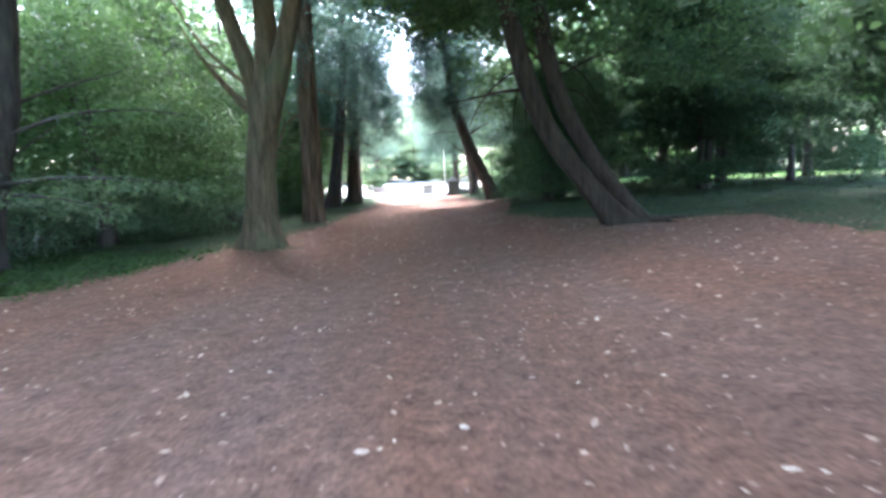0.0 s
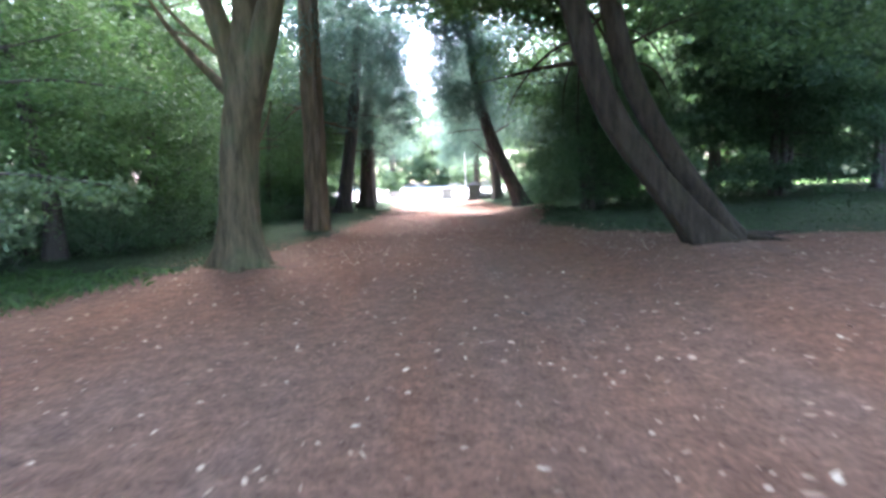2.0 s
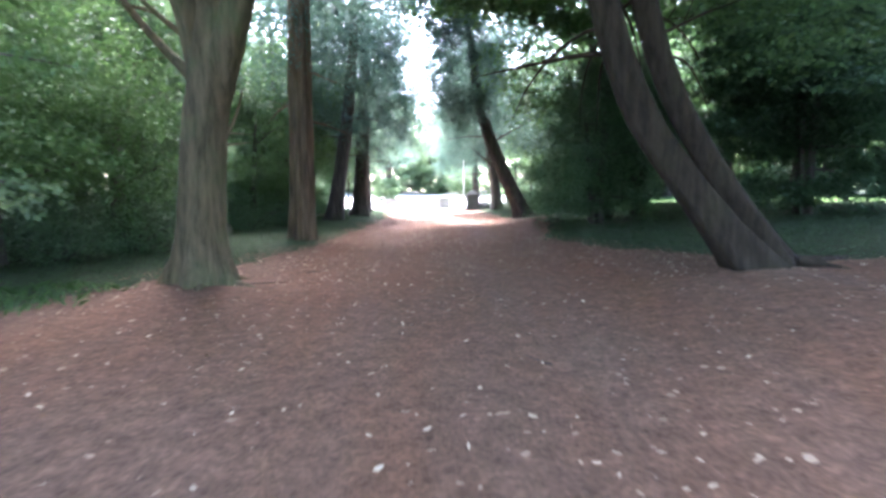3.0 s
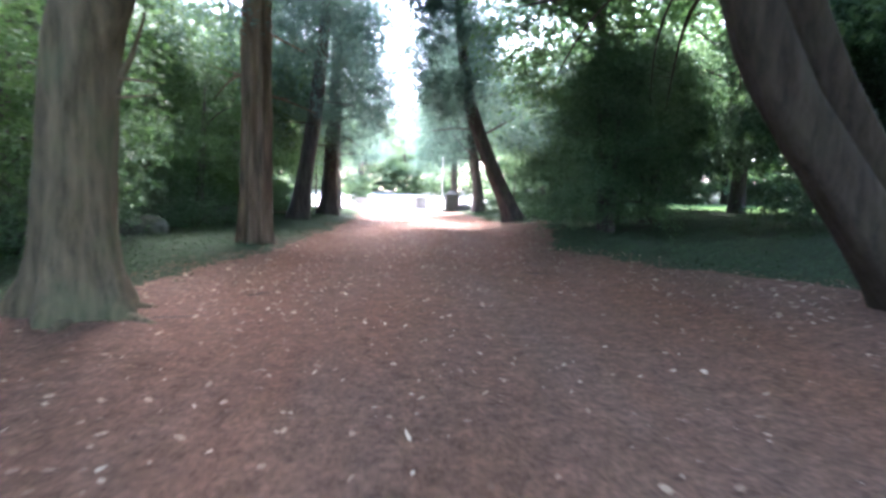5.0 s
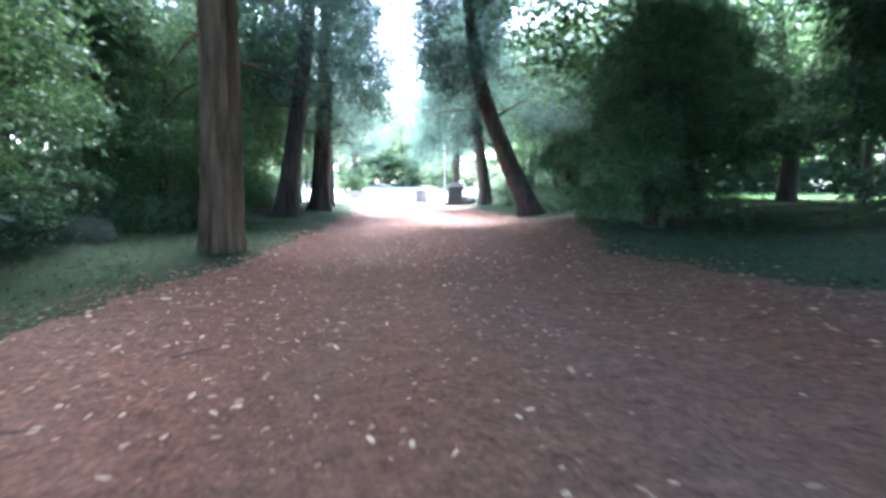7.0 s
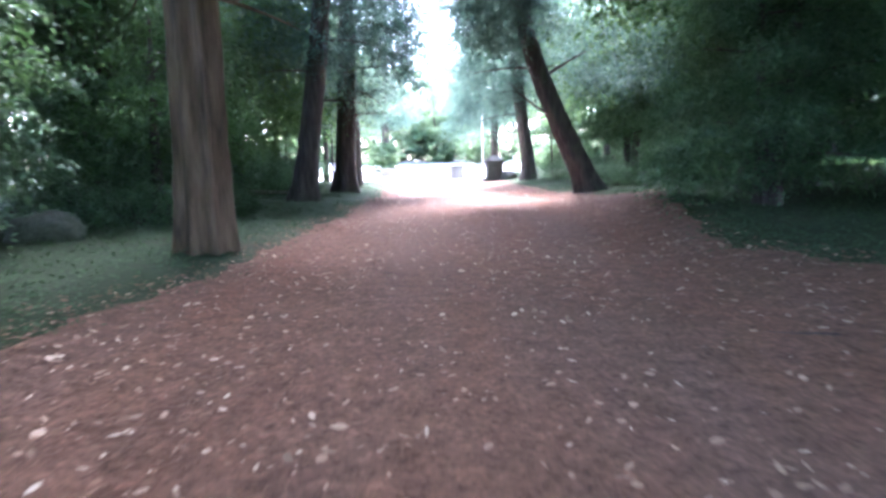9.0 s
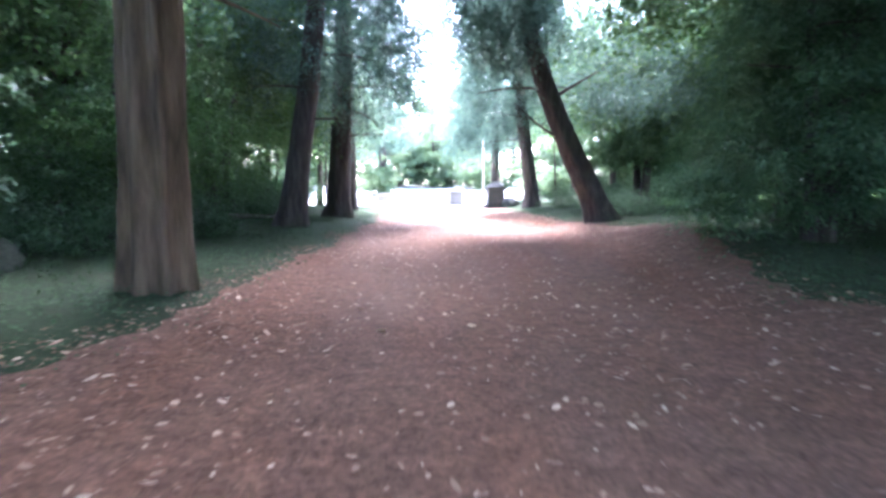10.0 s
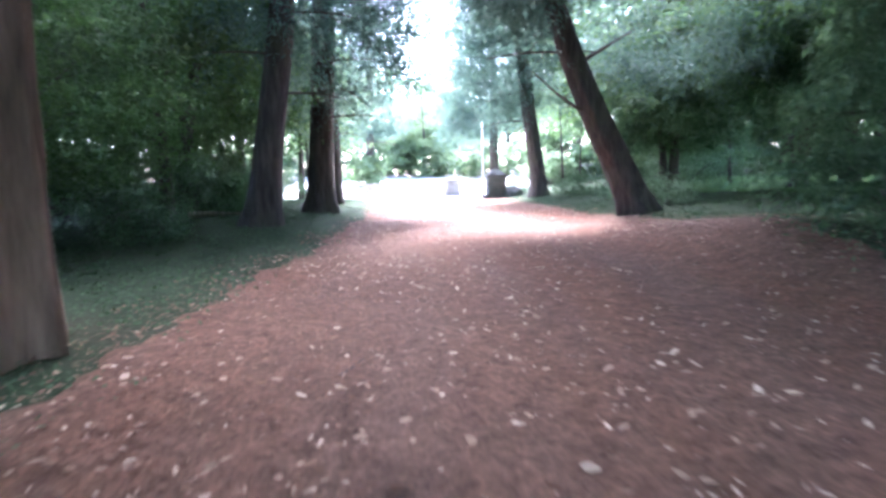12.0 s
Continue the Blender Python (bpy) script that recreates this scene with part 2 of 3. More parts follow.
def surface_root(length, r, seed):
    rng = np.random.default_rng(seed)
    pts = [(a, b, 0.07 - 0.16 * k / 5, q) for k, (a, b, c, q) in enumerate(limb_points(rng, (0, 0, 0), 0.0, 0.0, length, r, 0.0, 6))]
    return tube(*spline(pts, 10), rng, 7)


def tree(name, label, seed, x, y, stems, limbs, crowns, bark, leaf, flare=0.5, flute=0.07, lobes=5, group="", sides=22):
    """stems: lines of (dx, dy, h, r) from the foot; limbs: (stem, part along it, azimuth, rise, length, r, bend);
    crowns: (dx, dy, h, rx, ry, rz, sprays, spread, leaves a spray, leaf size, droop)."""
    rng = np.random.default_rng(seed)
    foot = at(x, y, -0.08)
    root = new(name)
    root.location = foot
    tagged(root, label, "tree", group)
    lines = []
    for k, s in enumerate(stems):
        if s[0][2] < 0.1:
            (x0, y0, z0, r0), (x1, y1, z1, r1) = s[:2]
            sink = 0.4 / (z1 - z0)
            s = [(x0 - (x1 - x0) * sink, y0 - (y1 - y0) * sink, z0 - 0.4, r0 * 1.05)] + s
        n = max(14, int(s[-1][2] / 0.28))
        pts, radii = spline(s, n)
        lines.append((pts, radii))
        v, f = tube(pts, radii, rng, sides, flute, lobes, flare if k == 0 or s[0][2] < 0.1 else 0.0)
        mesh_object("trunk" if k == 0 else "stem", v, f, bark, root)
    for k, along, azimuth, rise, length, r, bend in limbs:
        pts, radii = lines[k]
        i = min(len(pts) - 1, int(along * len(pts)))
        v, f = limb_mesh(rng, limb_points(rng, pts[i], radians(azimuth), rise, length, r, bend))
        mesh_object("limb", v, f, bark, root)
    groups, needles = [], leaf in (YEW, YEW_SHADED, CONIFER)
    for dx, dy, h, rx, ry, rz, sprays, spread, per, size, droop in crowns:
        fine = leaf is CONIFER and size < 0.2
        groups.append(leaves(rng, blob(rng, (dx, dy, h), (rx, ry, rz), sprays), spread, int(1.7 * per) if fine else per, size * (1.35 if needles and not fine else 1.0), droop, flat=0.2 if needles else 0.1, narrow=0.3 if needles else 0.55))
    if groups:
        quads_object("crown", np.concatenate(groups), leaf, root)
    return root


# ---- ground, track, clearing ----
def sheet(name, xs, ys, height, mat, label, category):
    gx, gy = np.meshgrid(xs, ys)
    gz = height(gx, gy)
    verts = np.stack([gx.ravel(), gy.ravel(), gz.ravel()], 1).tolist()
    w = len(xs)
    faces = [(j * w + i, j * w + i + 1, (j + 1) * w + i + 1, (j + 1) * w + i) for j in range(len(ys) - 1) for i in range(w - 1)]
    return tagged(mesh_object(name, verts, faces, mat), label, category, kind="structure")


far = [90, 140, 260, 600, 1500]
xs = [-v for v in far[::-1]] + list(np.arange(-60, -14, 0.8)) + list(np.arange(-14, 14, 0.35)) + list(np.arange(14, 60.1, 0.8)) + far
ys = [-1500, -600, -260, -140, -80] + list(np.arange(-30, 4, 0.8)) + list(np.arange(4, 46, 0.35)) + list(np.arange(46, 100.1, 0.8)) + [130, 200, 400, 1500]
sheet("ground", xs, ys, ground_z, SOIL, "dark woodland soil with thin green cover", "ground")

LEFT = ((-30, -9), (8, -8), (12, -6.4), (15, -4.9), (22, -4.35), (32, -4.2), (48, -4.8), (60, -5))
RIGHT = ((-30, 7.0), (8, 6.9), (12.4, 7.3), (13.4, 6.9), (14.4, 4.9), (15, 4.5), (17, 3.4), (21, 2.5), (23.5, 3.0), (26.5, 3.5), (29.5, 3.1), (33, 2.5), (42, 1.6), (60, 1.2))


def track_edges(y):
    l, r = np.interp(y, *zip(*LEFT)), np.interp(y, *zip(*RIGHT))
    l = l + 0.12 * np.sin(1.3 * y) * np.sin(0.41 * y) + 0.07 * np.sin(5.3 * y + 1) + 0.05 * np.sin(11.9 * y)
    r = r + 0.12 * np.sin(1.1 * y + 2) * np.sin(0.53 * y) + 0.07 * np.sin(4.7 * y) + 0.05 * np.sin(13.1 * y)
    return l, r


def track():
    ys = np.arange(-20, 46.5, 0.18)
    across = np.linspace(0, 1, 61)
    verts = []
    for y in ys:
        l, r = track_edges(y)
        for s in across:
            x = l + (r - l) * s
            rise = 0.022 * min(1, min(s, 1 - s) * 14) - 0.012
            bump = 0.018 * noise.noise((x * 1.1, y * 1.1, 0)) + 0.012 * noise.noise((x * 4, y * 4, 3))
            verts.append((x, y, float(ground_z(x, y)) + 0.012 + rise + bump * min(1, min(s, 1 - s) * 10)))
    w = len(across)
    faces = [(j * w + i, j * w + i + 1, (j + 1) * w + i + 1, (j + 1) * w + i) for j in range(len(ys) - 1) for i in range(w - 1)]
    tagged(mesh_object("path", verts, faces, TRACK), "reddish-brown trodden earth path through the wood", "path", kind="structure")


track()


def clearing():
    # Outline follows the pool of sunlight; the tapering near tip is painted light.
    verts, faces, n = [], [], 24
    ys = np.arange(36.8, 76, 0.6)
    for y in ys:
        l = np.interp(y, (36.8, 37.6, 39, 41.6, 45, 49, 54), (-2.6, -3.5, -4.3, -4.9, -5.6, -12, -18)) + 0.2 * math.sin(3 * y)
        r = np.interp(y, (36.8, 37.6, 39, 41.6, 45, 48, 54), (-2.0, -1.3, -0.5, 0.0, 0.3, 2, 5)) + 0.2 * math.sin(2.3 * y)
        for k in range(n):
            x = l + (r - l) * k / (n - 1)
            verts.append((x, y, float(ground_z(x, y)) + (0.05 if 0 < k < n - 1 else -0.02) - (0.06 if y < 36.9 else 0)))
    faces = [(j * n + i, j * n + i + 1, (j + 1) * n + i + 1, (j + 1) * n + i) for j in range(len(ys) - 1) for i in range(n - 1)]
    tagged(mesh_object("road", verts, faces, GRAVEL), "pale gravel of the clearing, drawn out to cover the sunlit ground", "road", kind="structure")


clearing()


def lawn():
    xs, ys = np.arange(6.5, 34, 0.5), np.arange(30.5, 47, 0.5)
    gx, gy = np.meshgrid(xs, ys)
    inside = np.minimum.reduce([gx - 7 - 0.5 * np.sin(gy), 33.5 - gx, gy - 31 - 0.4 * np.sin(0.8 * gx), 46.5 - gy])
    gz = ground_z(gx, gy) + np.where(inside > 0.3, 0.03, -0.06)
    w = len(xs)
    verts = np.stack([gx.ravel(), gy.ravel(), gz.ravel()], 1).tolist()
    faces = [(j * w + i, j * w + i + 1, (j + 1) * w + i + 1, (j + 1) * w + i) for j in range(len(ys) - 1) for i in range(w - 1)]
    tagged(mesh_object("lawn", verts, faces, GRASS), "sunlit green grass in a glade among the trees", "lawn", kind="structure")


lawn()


# ---- trees beside the path ----
# High leaf masses, mostly above view, placed to shade the ground.
SHADE_CROWN = lambda dx, dy, h, rx, ry, n: (dx, dy, h + 0.6, rx + 0.8, ry + 0.8, 2.0, int(1.9 * n), 1.2, 50, 0.29, 0.05)

beech = tree("beech_tree", "tall grey-brown tree forking above head height beside the path", 11, -4.6, 13.8,
     [[(0, 0, 0, 0.41), (0.02, 0, 1.2, 0.37), (0.15, 0, 2.6, 0.36), (0.36, 0, 3.7, 0.35), (0.5, 0.1, 5.0, 0.28), (0.45, 0.2, 9, 0.16)],
      [(0.2, 0, 2.6, 0.24), (0.52, -0.08, 3.6, 0.27), (0.9, -0.15, 4.7, 0.24), (1.35, -0.2, 6.2, 0.2), (2.0, -0.2, 9, 0.1)],
      [(0.14, 0, 3.5, 0.16), (0.04, -0.1, 4.6, 0.2), (-0.25, -0.2, 5.6, 0.19), (-0.6, -0.2, 6.8, 0.17), (-1.2, -0.2, 9, 0.1)]],
     [(0, 0.28, 10, 0.6, 1.5, 0.07, 0.15), (0, 0.4, 172, 0.75, 3.0, 0.12, 0.06), (0, 0.46, 200, 0.5, 3.5, 0.06, 0.05), (0, 0.4, 140, 0.3, 3.0, 0.05, 0.02)],
     [SHADE_CROWN(0.5, 0, 9, 4.5, 4.5, 110), SHADE_CROWN(3.4, -4.0, 10.4, 4.2, 4.6, 70), (-3.8, 0.6, 4.9, 2.6, 2.4, 1.6, 90, 0.8, 44, 0.14, 0.1)], BARK, BEECH, 0.75, 0.07)
for k, (turn, length) in enumerate(((-12, 0.85), (-70, 0.8), (40, 0.7), (200, 0.8))):
    v, f = surface_root(length, 0.095, 300 + k)
    root_ob = mesh_object("root", v, f, BARK, beech)
    root_ob.matrix_basis = pose(0.36 * math.cos(radians(turn)), 0.36 * math.sin(radians(turn)), 0.06, 0, 0, turn)

tree("redwood_tree", "straight red-brown tree with deeply furrowed bark beside the path", 12, -5.18, 21.92,
     [[(0, 0, 0, 0.38), (0.05, 0, 1.2, 0.335), (0.12, 0, 3.0, 0.325), (0.15, 0, 5, 0.32), (0.22, 0, 8, 0.3), (0.25, 0, 12, 0.2)]],
     [(0, 0.35, 20, 0.1, 1.6, 0.05, -0.05), (0, 0.4, 150, 0.1, 1.8, 0.05, -0.06), (0, 0.47, 60, 0.15, 2.0, 0.05, -0.06)],
     [SHADE_CROWN(0.8, 0, 9.5, 4.0, 4.2, 75), SHADE_CROWN(3.6, 1.0, 11.2, 3.6, 4.0, 55), (-0.2, 1.0, 6.4, 2.4, 2.2, 1.4, 90, 0.9, 46, 0.14, 0.25)], BARK_RED, CONIFER, 0.1, 0.17, 7, sides=48)

tree("conifer_tree", "dark slightly leaning conifer trunk with bare lower twigs", 13, -6.2, 31.3,
     [[(0, 0, 0, 0.38), (0.2, 0, 1.5, 0.33), (0.72, 0, 4.5, 0.29), (1.15, 0, 8, 0.22), (1.3, 0, 12, 0.12)]],
     [(0, 0.3, 10, 0.1, 1.7, 0.04, -0.04), (0, 0.36, 200, 0.1, 1.8, 0.04, -0.05), (0, 0.43, 340, 0.2, 2.0, 0.04, -0.08), (0, 0.5, 120, 0.1, 2.2, 0.04, -0.08)],
     [SHADE_CROWN(0.6, -1.0, 10, 3.6, 4, 65), (0.2, 0.4, 7.0, 2.6, 2.4, 3.2, 230, 0.9, 48, 0.16, 0.4)], BARK_DARK, CONIFER, 0.5, 0.07)

tree("conifer_tree", "thick dark conifer with drooping boughs, blue haze in the needle colour", 14, -5.8, 36.3,
     [[(0, 0, 0, 0.46), (0.08, 0, 1.5, 0.4), (0.3, 0, 5, 0.36), (0.5, 0, 9, 0.28), (0.6, 0, 14, 0.12)]],
     [(0, 0.25, 0, 0.1, 2.0, 0.05, -0.06), (0, 0.32, 330, 0.1, 2.4, 0.05, -0.08), (0, 0.38, 30, 0.15, 2.6, 0.05, -0.08), (0, 0.45, 180, 0.1, 2.4, 0.05, -0.08), (0, 0.5, 350, 0.1, 2.8, 0.05, -0.1)],
     [SHADE_CROWN(0.0, 0, 12, 3.0, 3.4, 35), (0.3, 0, 7.4, 2.7, 2.6, 4.4, 380, 0.9, 48, 0.16, 0.4), (2.4, 0.3, 7.9, 1.7, 2.0, 3.6, 340, 0.7, 34, 0.15, 0.35), (3.2, -0.4, 5.6, 0.9, 1.4, 2.0, 60, 0.6, 34, 0.14, 0.45), (1.8, 0, 9.8, 1.2, 1.6, 2.2, 200, 0.7, 34, 0.15, 0.3)], BARK_DARK, CONIFER, 0.45, 0.06)

tree("young_conifer", "slender dark conifer stem behind a thicker one", 15, -5.9, 40.2,
     [[(0, 0, 0, 0.17), (0, 0, 3, 0.14), (0.1, 0, 7, 0.1), (0.1, 0, 11, 0.04)]],
     [(0, 0.1, 10, 0.0, 0.8, 0.02, 0), (0, 0.2, 200, 0.1, 1.0, 0.02, 0), (0, 0.3, 350, 0.1, 1.2, 0.02, -0.05)],
     [(0.2, 0, 7.0, 2.4, 2.4, 4.6, 220, 0.8, 44, 0.16, 0.4)], BARK_DARK, CONIFER, 0.3, 0.04)

# The crowns set -4.2 and -1.8 along y are added to shade the path.
tree("conifer_tree", "dark conifer leaning a little over the clearing's edge", 16, 2.75, 42.7,
     [[(0, 0, 0, 0.4), (-0.12, 0, 1.2, 0.33), (-0.5, 0, 4, 0.3), (-0.9, 0, 8, 0.24), (-1.1, 0, 13, 0.12)]],
     [(0, 0.22, 180, 0.0, 2.2, 0.05, -0.04), (0, 0.3, 200, 0.1, 2.6, 0.05, -0.06), (0, 0.38, 170, 0.1, 2.6, 0.05, -0.08), (0, 0.45, 10, 0.1, 2.4, 0.05, -0.08)],
     [SHADE_CROWN(0.2, 0, 12, 3.0, 3.4, 30), (-1.2, -4.2, 9.0, 1.9, 2.0, 2.0, 150, 0.8, 44, 0.16, 0.3), (-1.0, -1.8, 8.6, 2.1, 1.8, 2.4, 200, 0.8, 44, 0.16, 0.3), (-1.4, 0, 7.6, 2.3, 2.4, 4.2, 430, 0.9, 48, 0.16, 0.4), (-3.4, 0.5, 8.4, 1.6, 2.0, 3.7, 220, 0.7, 34, 0.15, 0.35), (0.8, 0.4, 6.0, 2.4, 2.4, 2.4, 120, 0.9, 48, 0.16, 0.3)], BARK_DARK, CONIFER, 0.5, 0.06)

tree("conifer_tree", "grey-green conifer with drooping boughs behind the stone pier", 22, 1.5, 50.5,
     [[(0, 0, 0, 0.3), (0, 0, 3, 0.25), (0.1, 0, 8, 0.16), (0.1, 0, 13, 0.05)]],
     [(0, 0.25, 180, 0.0, 2.2, 0.04, -0.06), (0, 0.35, 200, 0.0, 2.4, 0.04, -0.08), (0, 0.45, 160, 0.0, 2.2, 0.04, -0.08)],
     [(-0.3, -0.2, 6.6, 2.4, 2.2, 4.0, 230, 0.9, 46, 0.17, 0.4), (-1.6, -0.4, 4.2, 1.5, 1.6, 1.0, 50, 0.8, 46, 0.16, 0.45), (-1.3, 0, 8.6, 1.5, 1.6, 3.0, 110, 0.8, 46, 0.16, 0.4), (-2.3, 0.3, 5.6, 1.4, 1.5, 2.4, 90, 0.8, 46, 0.16, 0.4)], BARK_DARK, CONIFER, 0.4, 0.05)

tree("conifer_tree", "tall grey-green conifer at the far side of the clearing", 23, -6.5, 56.5,
     [[(0, 0, 0, 0.32), (0, 0, 3, 0.27), (0.1, 0, 8, 0.18), (0.1, 0, 14, 0.05)]],
     [(0, 0.25, 0, 0.0, 2.2, 0.04, -0.06), (0, 0.35, 20, 0.0, 2.4, 0.04, -0.08), (0, 0.45, 340, 0.0, 2.2, 0.04, -0.08)],
     [(0, 0, 8.2, 2.1, 2.1, 5.4, 240, 0.9, 46, 0.19, 0.4), (0.9, -0.3, 5.0, 1.6, 1.6, 1.6, 60, 0.8, 46, 0.18, 0.45)], BARK_DARK, CONIFER, 0.4, 0.05)

tree("leaning_tree", "dark tree leaning towards the path over mossy ground", 17, 3.2, 31.8,
     [[(0, 0, 0, 0.42), (-0.33, 0, 0.9, 0.36), (-0.95, 0, 2.2, 0.33), (-1.6, 0.1, 3.8, 0.29), (-2.2, 0.2, 5.6, 0.25), (-2.7, 0.4, 10, 0.16)]],
     [(0, 0.3, 190, 0.25, 2.0, 0.06, 0), (0, 0.4, 20, 0.5, 2.2, 0.07, 0), (0, 0.45, 175, 0.2, 2.2, 0.05, -0.06), (0, 0.55, 60, 0.4, 2.6, 0.06, 0)],
     [SHADE_CROWN(-1.4, -0.8, 10, 3.8, 4.2, 75), SHADE_CROWN(-3.6, -0.6, 12.2, 3.2, 3.4, 55), (1.2, 0.8, 5.2, 2.6, 2.2, 2.2, 150, 0.9, 46, 0.16, 0.15), (-3.0, -0.2, 7.5, 1.8, 1.6, 3.2, 380, 0.8, 44, 0.16, 0.4)], BARK_DARK, CONIFER, 0.45, 0.08)

# Bark colour here holds the shade of the yews above it.
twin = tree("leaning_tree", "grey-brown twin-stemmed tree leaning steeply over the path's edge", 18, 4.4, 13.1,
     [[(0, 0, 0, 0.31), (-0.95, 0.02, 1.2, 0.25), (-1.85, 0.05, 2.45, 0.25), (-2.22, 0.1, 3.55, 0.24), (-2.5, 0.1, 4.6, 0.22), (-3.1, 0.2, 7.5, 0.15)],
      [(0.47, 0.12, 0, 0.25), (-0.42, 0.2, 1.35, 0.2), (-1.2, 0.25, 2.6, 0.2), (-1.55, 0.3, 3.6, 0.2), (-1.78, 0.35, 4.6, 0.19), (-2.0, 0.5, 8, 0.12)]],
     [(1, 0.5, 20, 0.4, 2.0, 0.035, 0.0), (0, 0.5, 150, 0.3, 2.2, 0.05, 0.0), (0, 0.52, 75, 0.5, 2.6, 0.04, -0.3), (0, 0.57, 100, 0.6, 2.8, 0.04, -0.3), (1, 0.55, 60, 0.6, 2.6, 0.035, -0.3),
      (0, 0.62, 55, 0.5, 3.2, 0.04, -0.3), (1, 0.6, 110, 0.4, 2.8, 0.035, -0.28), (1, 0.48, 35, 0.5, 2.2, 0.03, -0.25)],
     [SHADE_CROWN(-1.5, 0, 8.6, 4.4, 4.4, 120), SHADE_CROWN(-3.0, 3.8, 8.3, 3.2, 2.6, 110), (-2.2, 0.8, 6.2, 2.4, 2.2, 1.4, 90, 0.8, 46, 0.14, 0.3), (1.8, 1.0, 4.8, 2.8, 2.2, 1.6, 130, 0.8, 50, 0.13, 0.25)], BARK_SHADE, DEEP, 0.4, 0.1, 4)
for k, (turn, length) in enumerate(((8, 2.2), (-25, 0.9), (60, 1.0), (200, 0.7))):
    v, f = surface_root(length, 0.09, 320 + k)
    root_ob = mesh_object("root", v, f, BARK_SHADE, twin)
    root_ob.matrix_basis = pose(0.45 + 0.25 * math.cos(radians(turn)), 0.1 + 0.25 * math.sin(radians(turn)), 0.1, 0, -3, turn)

edge_tree = tree("slender_tree", "dark branching tree trunk at the wood's edge", 19, -9.75, 11.3,
     [[(0, 0, 0, 0.38), (0.4, 0, 1.7, 0.31), (0.95, 0, 3.3, 0.29), (1.25, 0, 5.6, 0.26), (1.5, 0.1, 9, 0.16)]],
     [(0, 0.3, 75, 0.6, 2.4, 0.03, 0.0), (0, 0.42, 45, 0.5, 3.0, 0.04, -0.02)],
     [SHADE_CROWN(5.3, -1.8, 8.2, 4.6, 4.2, 120)], BARK_DARK, BEECH, 0.4, 0.06)


def bough(parent, points, seed, leaf):
    """A long level branch from its tree, with flat sprays of leaves hanging along the outer part."""
    rng = np.random.default_rng(seed)
    v, f = tube(*spline(points, 16), rng, 7)
    limb = mesh_object("bough", v, f, BARK_DARK, parent)
    pts, _ = spline(points, 24)
    c = np.array(pts[8:]) + rng.normal(0, 0.1, (16, 3)) - np.array((0, 0, 0.05))
    quads_object("foliage", leaves(rng, np.repeat(c, 2, axis=0) + rng.normal(0, 0.18, (32, 3)) * np.array((1, 1, 0.4)), 0.4, 26, 0.085, 0.35, 0.08), leaf, limb)


# The two lower boughs take the paled leaf, for light caught on them.
for k, pts in enumerate((((0.5, 0, 1.95, 0.05), (2.2, -0.6, 2.05, 0.035), (4.0, -1.2, 1.95, 0.02), (5.4, -1.55, 1.72, 0.007)),
                         ((0.4, 0, 1.7, 0.04), (1.8, -1.0, 1.75, 0.03), (3.2, -1.6, 1.6, 0.018), (4.2, -1.9, 1.35, 0.006)),
                         ((0.8, 0, 2.9, 0.05), (2.4, -0.3, 3.3, 0.035), (4.0, -0.5, 3.3, 0.02), (5.4, -0.7, 3.0, 0.007)))):
    bough(edge_tree, pts, 230 + k, WASHED if k < 2 else BEECH)


# ---- evergreen yews ----
# Its four high crowns reach far from the trunk, added to darken the ground.
tree("beech_tree", "tall light green beech rising behind a dark yew", 20, 6.0, 27.2,
     [[(0, 0, 0, 0.24), (-0.1, 0, 2, 0.2), (-0.5, 0, 5, 0.17), (-0.9, 0.2, 10, 0.08)]],
     [(0, 0.4, 190, 0.5, 3.0, 0.06, 0), (0, 0.5, 20, 0.5, 3.0, 0.06, 0), (0, 0.6, 120, 0.5, 3.0, 0.06, 0)],
     [SHADE_CROWN(-2.2, -5.5, 9, 4.4, 4.6, 130), SHADE_CROWN(1.2, -1.5, 8.4, 4.2, 4.6, 130), SHADE_CROWN(-3.6, -2.2, 9.2, 4.2, 4.6, 150), SHADE_CROWN(0.0, -8.5, 8.6, 4.2, 4.2, 130), (-1.6, 0.6, 6.2, 3.0, 2.6, 2.2, 260, 0.9, 44, 0.16, 0.12)], BARK_DARK, BEECH, 0.4, 0.06)


# No such tree is seen: added beside the view so its crowns shade the path.
tree("beech_tree", "unseen tree added to shade the start of the path", 21, 10.2, 4.0,
     [[(0, 0, 0, 0.34), (-0.1, 0, 2, 0.28), (-0.5, 0, 5, 0.24), (-1.4, 0.4, 10, 0.1)]],
     [(0, 0.5, 170, 0.4, 5.0, 0.09, 0), (0, 0.6, 200, 0.4, 5.0, 0.09, 0)],
     [SHADE_CROWN(-6.0, 2.0, 9.4, 5.0, 5.0, 140), SHADE_CROWN(-8.6, -4.0, 10.0, 4.4, 4.6, 70)], BARK_DARK, BEECH, 0.4, 0.06)


